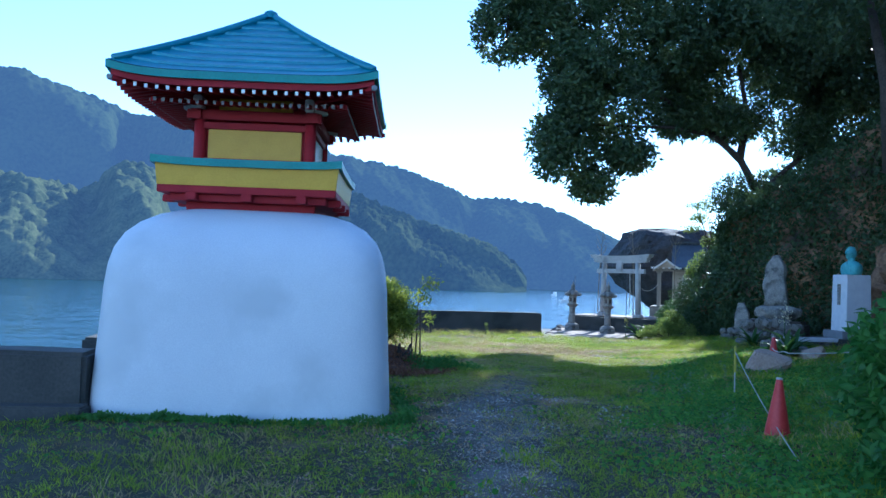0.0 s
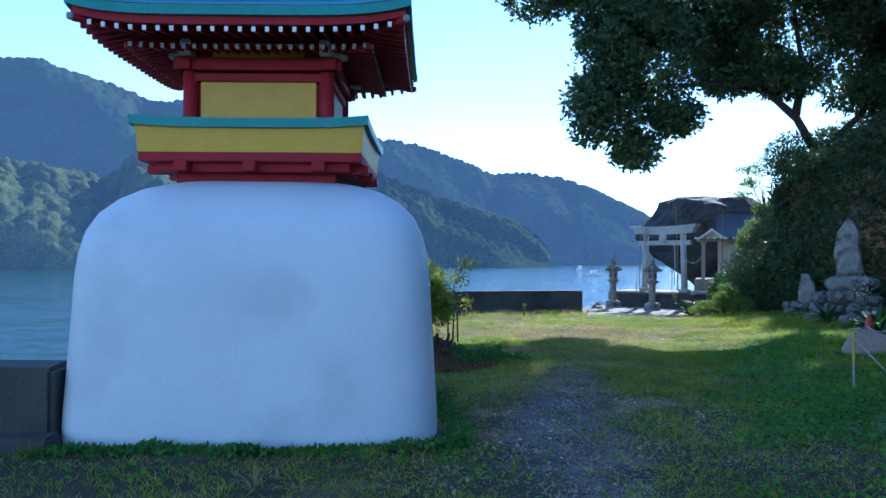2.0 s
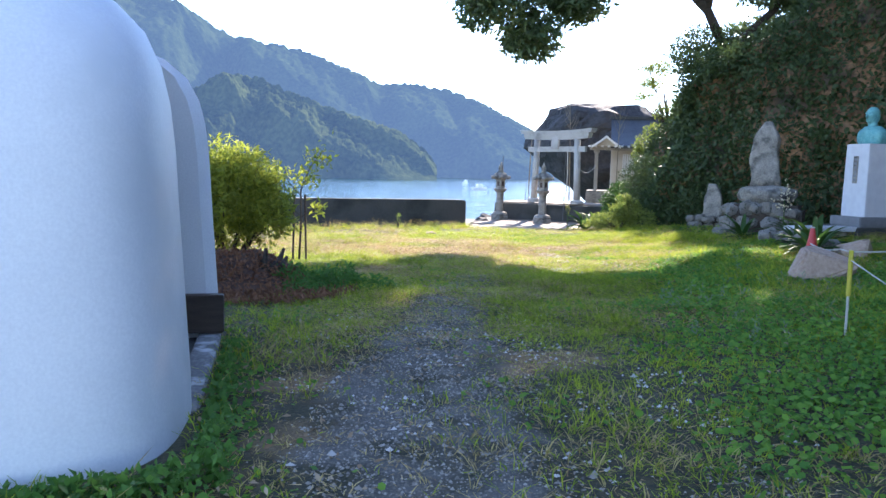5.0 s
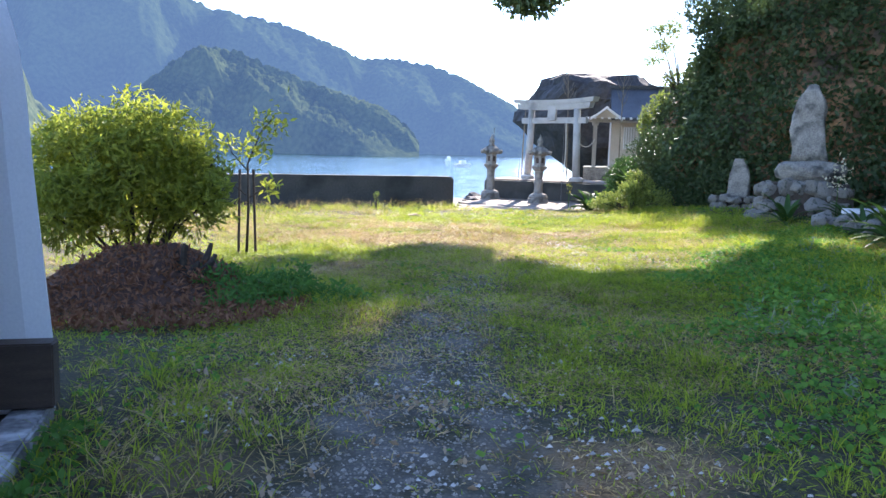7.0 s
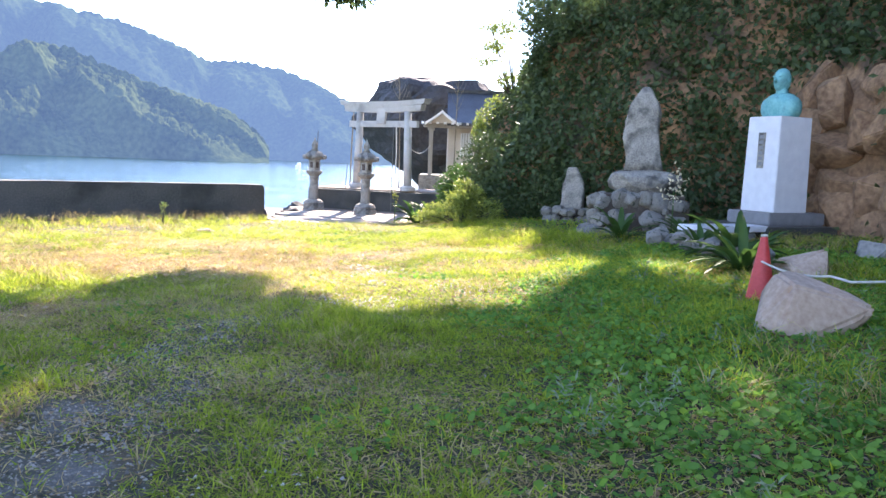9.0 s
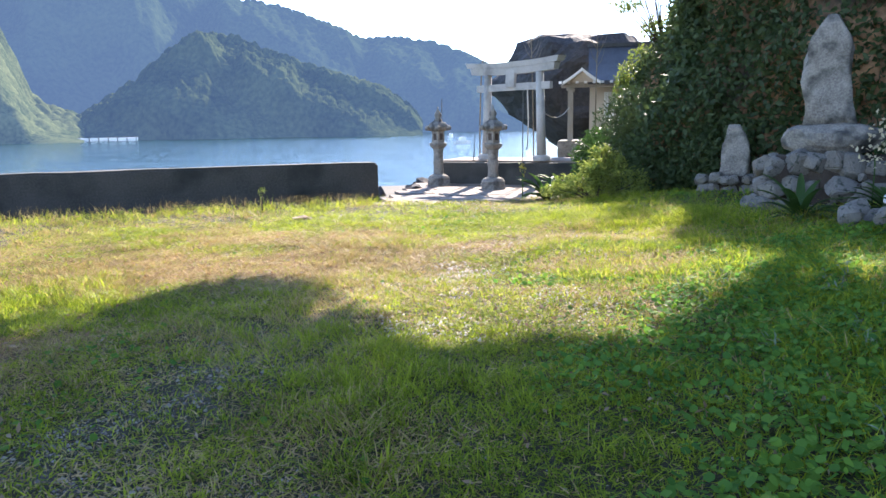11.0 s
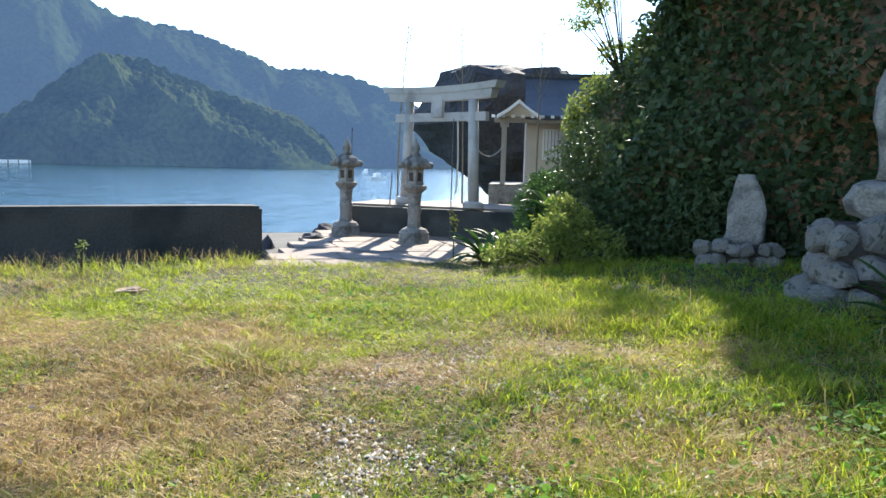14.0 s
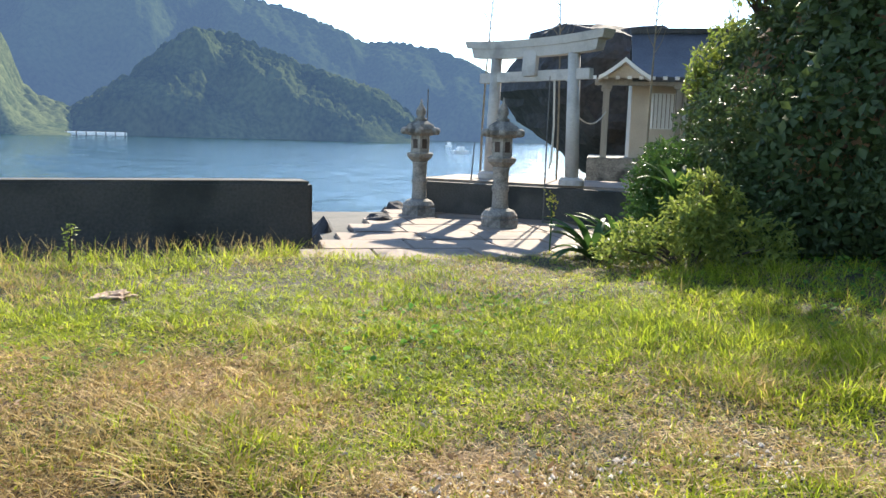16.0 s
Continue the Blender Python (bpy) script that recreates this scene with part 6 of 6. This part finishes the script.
# soft grey-green sprigs standing out of the clover
S = on_lawn(lawn_points(900, 3.2, 11, 8, 20))
S = S[(weedy(S[:, 0], S[:, 1]) > 0.45)][:110]
rows_c = []
for px, py in S:
    hh = rng.uniform(0.1, 0.26)
    for j in range(16):
        f = (j + 1) / 16
        rows_c.append((px + rng.normal() * 0.02, py + rng.normal() * 0.02, lawn_at(px, py) + 0.02 + hh * f))
tagged(new("sprigs", leaf_mesh("sprigs", np.array(rows_c), np.tile([0, 0, 1.0], (len(rows_c), 1)), 0.065, 0.014, M_SPRIG, spread=1.3)), "grey-green feathery weed sprigs among the clover", "weeds", kind="stuff")

# gravel and pale chips on the path and in the worn spots
K = on_lawn(np.concatenate([lawn_points(150000, 0, 5.2, 5, 18), lawn_points(90000, 3, 9.5, 16, 25)]))
K = K[rng.uniform(size=len(K)) < np.clip(gravel(K[:, 0], K[:, 1]) * 1.3 - 0.12 + 0.22 * vnoise(K[:, 0], K[:, 1], 2.5, 6) + 0.15 * vnoise(K[:, 0], K[:, 1], 7.0, 27), 0, 1)]
chips = lawn_points(30000, 4.3, 10.0, 18.3, 25.5)
chips = chips[vnoise(chips[:, 0], chips[:, 1], 1.7, 17) + 0.5 * vnoise(chips[:, 0], chips[:, 1], 5.0, 18) > 0.7]
stray = on_lawn(lawn_points(5000, -0.5, 9, 6, 24))
K = np.concatenate([K, chips, stray])
base = np.array([[1, 0, -0.3], [0, 1, -0.3], [-1, 0, -0.3], [0, -1, -0.3], [0.1, 0.05, 0.55]])
tris = np.array([0, 1, 4, 1, 2, 4, 2, 3, 4, 3, 0, 4])
s = np.minimum(rng.lognormal(-4.85, 0.45, len(K)), 0.03)[:, None, None]
ang = rng.uniform(0, 6.28, len(K))
rot = np.zeros((len(K), 3, 3))
rot[:, 0, 0], rot[:, 0, 1], rot[:, 1, 0], rot[:, 1, 1], rot[:, 2, 2] = np.cos(ang), -np.sin(ang), np.sin(ang), np.cos(ang), 1
vv = np.einsum("kij,nj->kni", rot, base) * s * rng.uniform(0.6, 1.3, (len(K), 5, 1))
vv += np.column_stack([K, lawn(K[:, 0], K[:, 1]) + 0.004])[:, None, :]
M_PEBBLE = surface("pebbles", (0.085, 0.072, 0.056), (0.42, 0.365, 0.295), 5, 50, 0.9, 0, random_tint=0.9, island=True)
tagged(new("pebbles", raw_mesh("pebbles", vv.reshape(-1, 3), (np.arange(len(K))[:, None] * 5 + tris).ravel(), 3, M_PEBBLE)), "loose grey gravel and pale stone chips on the path", "gravel", kind="stuff")

# pale broken chips in the worn ground where the path fans out
C = on_lawn(np.concatenate([lawn_points(5200, 5.6, 8.8, 18.8, 21.8), lawn_points(2600, 6.6, 9.0, 21.4, 23.6), lawn_points(1800, 1.0, 4.2, 9.5, 15)]))
C = C[0.3 * vnoise(C[:, 0], C[:, 1], 2.6, 31) + 0.5 * vnoise(C[:, 0], C[:, 1], 5.0, 32) + rng.uniform(-0.3, 0.3, len(C)) > 0.2]
cs = np.minimum(rng.lognormal(-4.35, 0.35, len(C)), 0.03)[:, None, None]
cv = base[None] * cs * rng.uniform(0.5, 1.4, (len(C), 5, 1)) + np.column_stack([C, lawn(C[:, 0], C[:, 1]) + 0.012])[:, None, :]
M_CHIP = surface("pale_stone_chip", (0.28, 0.25, 0.21), (0.72, 0.66, 0.58), 5, 50, 0.85, 0, random_tint=0.85, island=True)
tagged(new("stone_chips", raw_mesh("stone_chips", cv.reshape(-1, 3), (np.arange(len(C))[:, None] * 5 + tris).ravel(), 3, M_CHIP)), "pale broken stone chips scattered in the worn lawn", "gravel", kind="stuff")

# dead leaves lying about under the trees
D = on_lawn(lawn_points(9000, -0.5, 8.5, 5, 25))
D = D[rng.uniform(size=len(D)) < np.clip(0.25 + 0.5 * vnoise(D[:, 0], D[:, 1], 1.4, 26) + 0.6 * parched(D[:, 0], D[:, 1]), 0, 1)]
dead = np.column_stack([D, lawn(D[:, 0], D[:, 1]) + rng.uniform(0.01, 0.04, len(D))])
tagged(new("fallen_leaves", leaf_mesh("fallen_leaves", dead, np.tile([0, 0, 1.0], (len(D), 1)), 0.055, 0.025, M_FALLEN, spread=2.0, droop=0.5)), "scattered dry fallen leaves on the lawn", "leaf litter", kind="stuff")

# ---- small marks in the lawn ----
bm = rock(0.15, 0.13, 0.05, 77, 0.9, 4)
solid("soil_heap", bm, M_TANROCK, "small heap of reddish bare soil in the lawn", "soil heap", m=pose(5.4, 27.7, lawn_at(5.4, 27.7) - 0.03))
shrub("tall_weed", "single tall green weed at the foot of the sea wall", (4.7, 29.2, lawn_at(4.7, 29.2)), [((0, 0, 0.25), (0.05, 0.05, 0.25)), ((0.03, 0, 0.42), (0.05, 0.05, 0.12))], 45, 0.06, M_PATHLEAF, 51, 2, 0.35, "weed")

# taller weeds crowding the foot of the tower
k = 2800
wx_ = rng.uniform(-3.5, 0.75, k)
wy_ = 10.02 - np.abs(rng.normal(0, 0.13, k)) + 0.18 * np.maximum(0, np.abs(wx_ + 1.5) - 1.75)
side_k = 900
wx_ = np.concatenate([wx_, 0.55 + np.abs(rng.normal(0, 0.12, side_k))])
wy_ = np.concatenate([wy_, rng.uniform(10.2, 13.6, side_k)])
hh = rng.uniform(0.0, 0.15, len(wx_)) * (0.2 + 0.8 * np.clip(vnoise(wx_, wy_, 5.0, 9), 0, 1.3))
c = np.column_stack([wx_, wy_, lawn(wx_, wy_) + hh])
tagged(new("foot_weeds", leaf_mesh("foot_weeds", c, np.tile([0, -0.3, 1.0], (len(c), 1)), 0.055, 0.04, M_WEED)), "leafy weeds crowding the foot of the white tower", "weeds", kind="stuff")

# dead leaves and bark scraps over the mound and in front of it
k = 4200
la_, lr_ = rng.uniform(0, 2 * math.pi, k), np.sqrt(rng.uniform(0, 1, k))
lx, ly = MX + 0.5 + 1.5 * lr_ * np.cos(la_), MY - 1.85 + 1.0 * lr_ * np.sin(la_)
rho = np.minimum(1.0, np.hypot((lx - MX - 0.35) / 1.55, (ly - MY + 0.7) / 1.5))
lz = lawn(lx, ly) + 0.02 + np.maximum(0.0, 0.46 * smooth01(1.15 - rho * 1.15) - 0.03) + rng.uniform(0, 0.05, k)
lit = new("leaf_litter", leaf_mesh("leaf_litter", np.column_stack([lx, ly, lz]), np.tile([0, 0, 1.0], (k, 1)), 0.075, 0.028, M_LITTER, spread=1.6))
tagged(lit, "red-brown dead leaves and bark scraps around the mound", "leaf litter", kind="stuff")
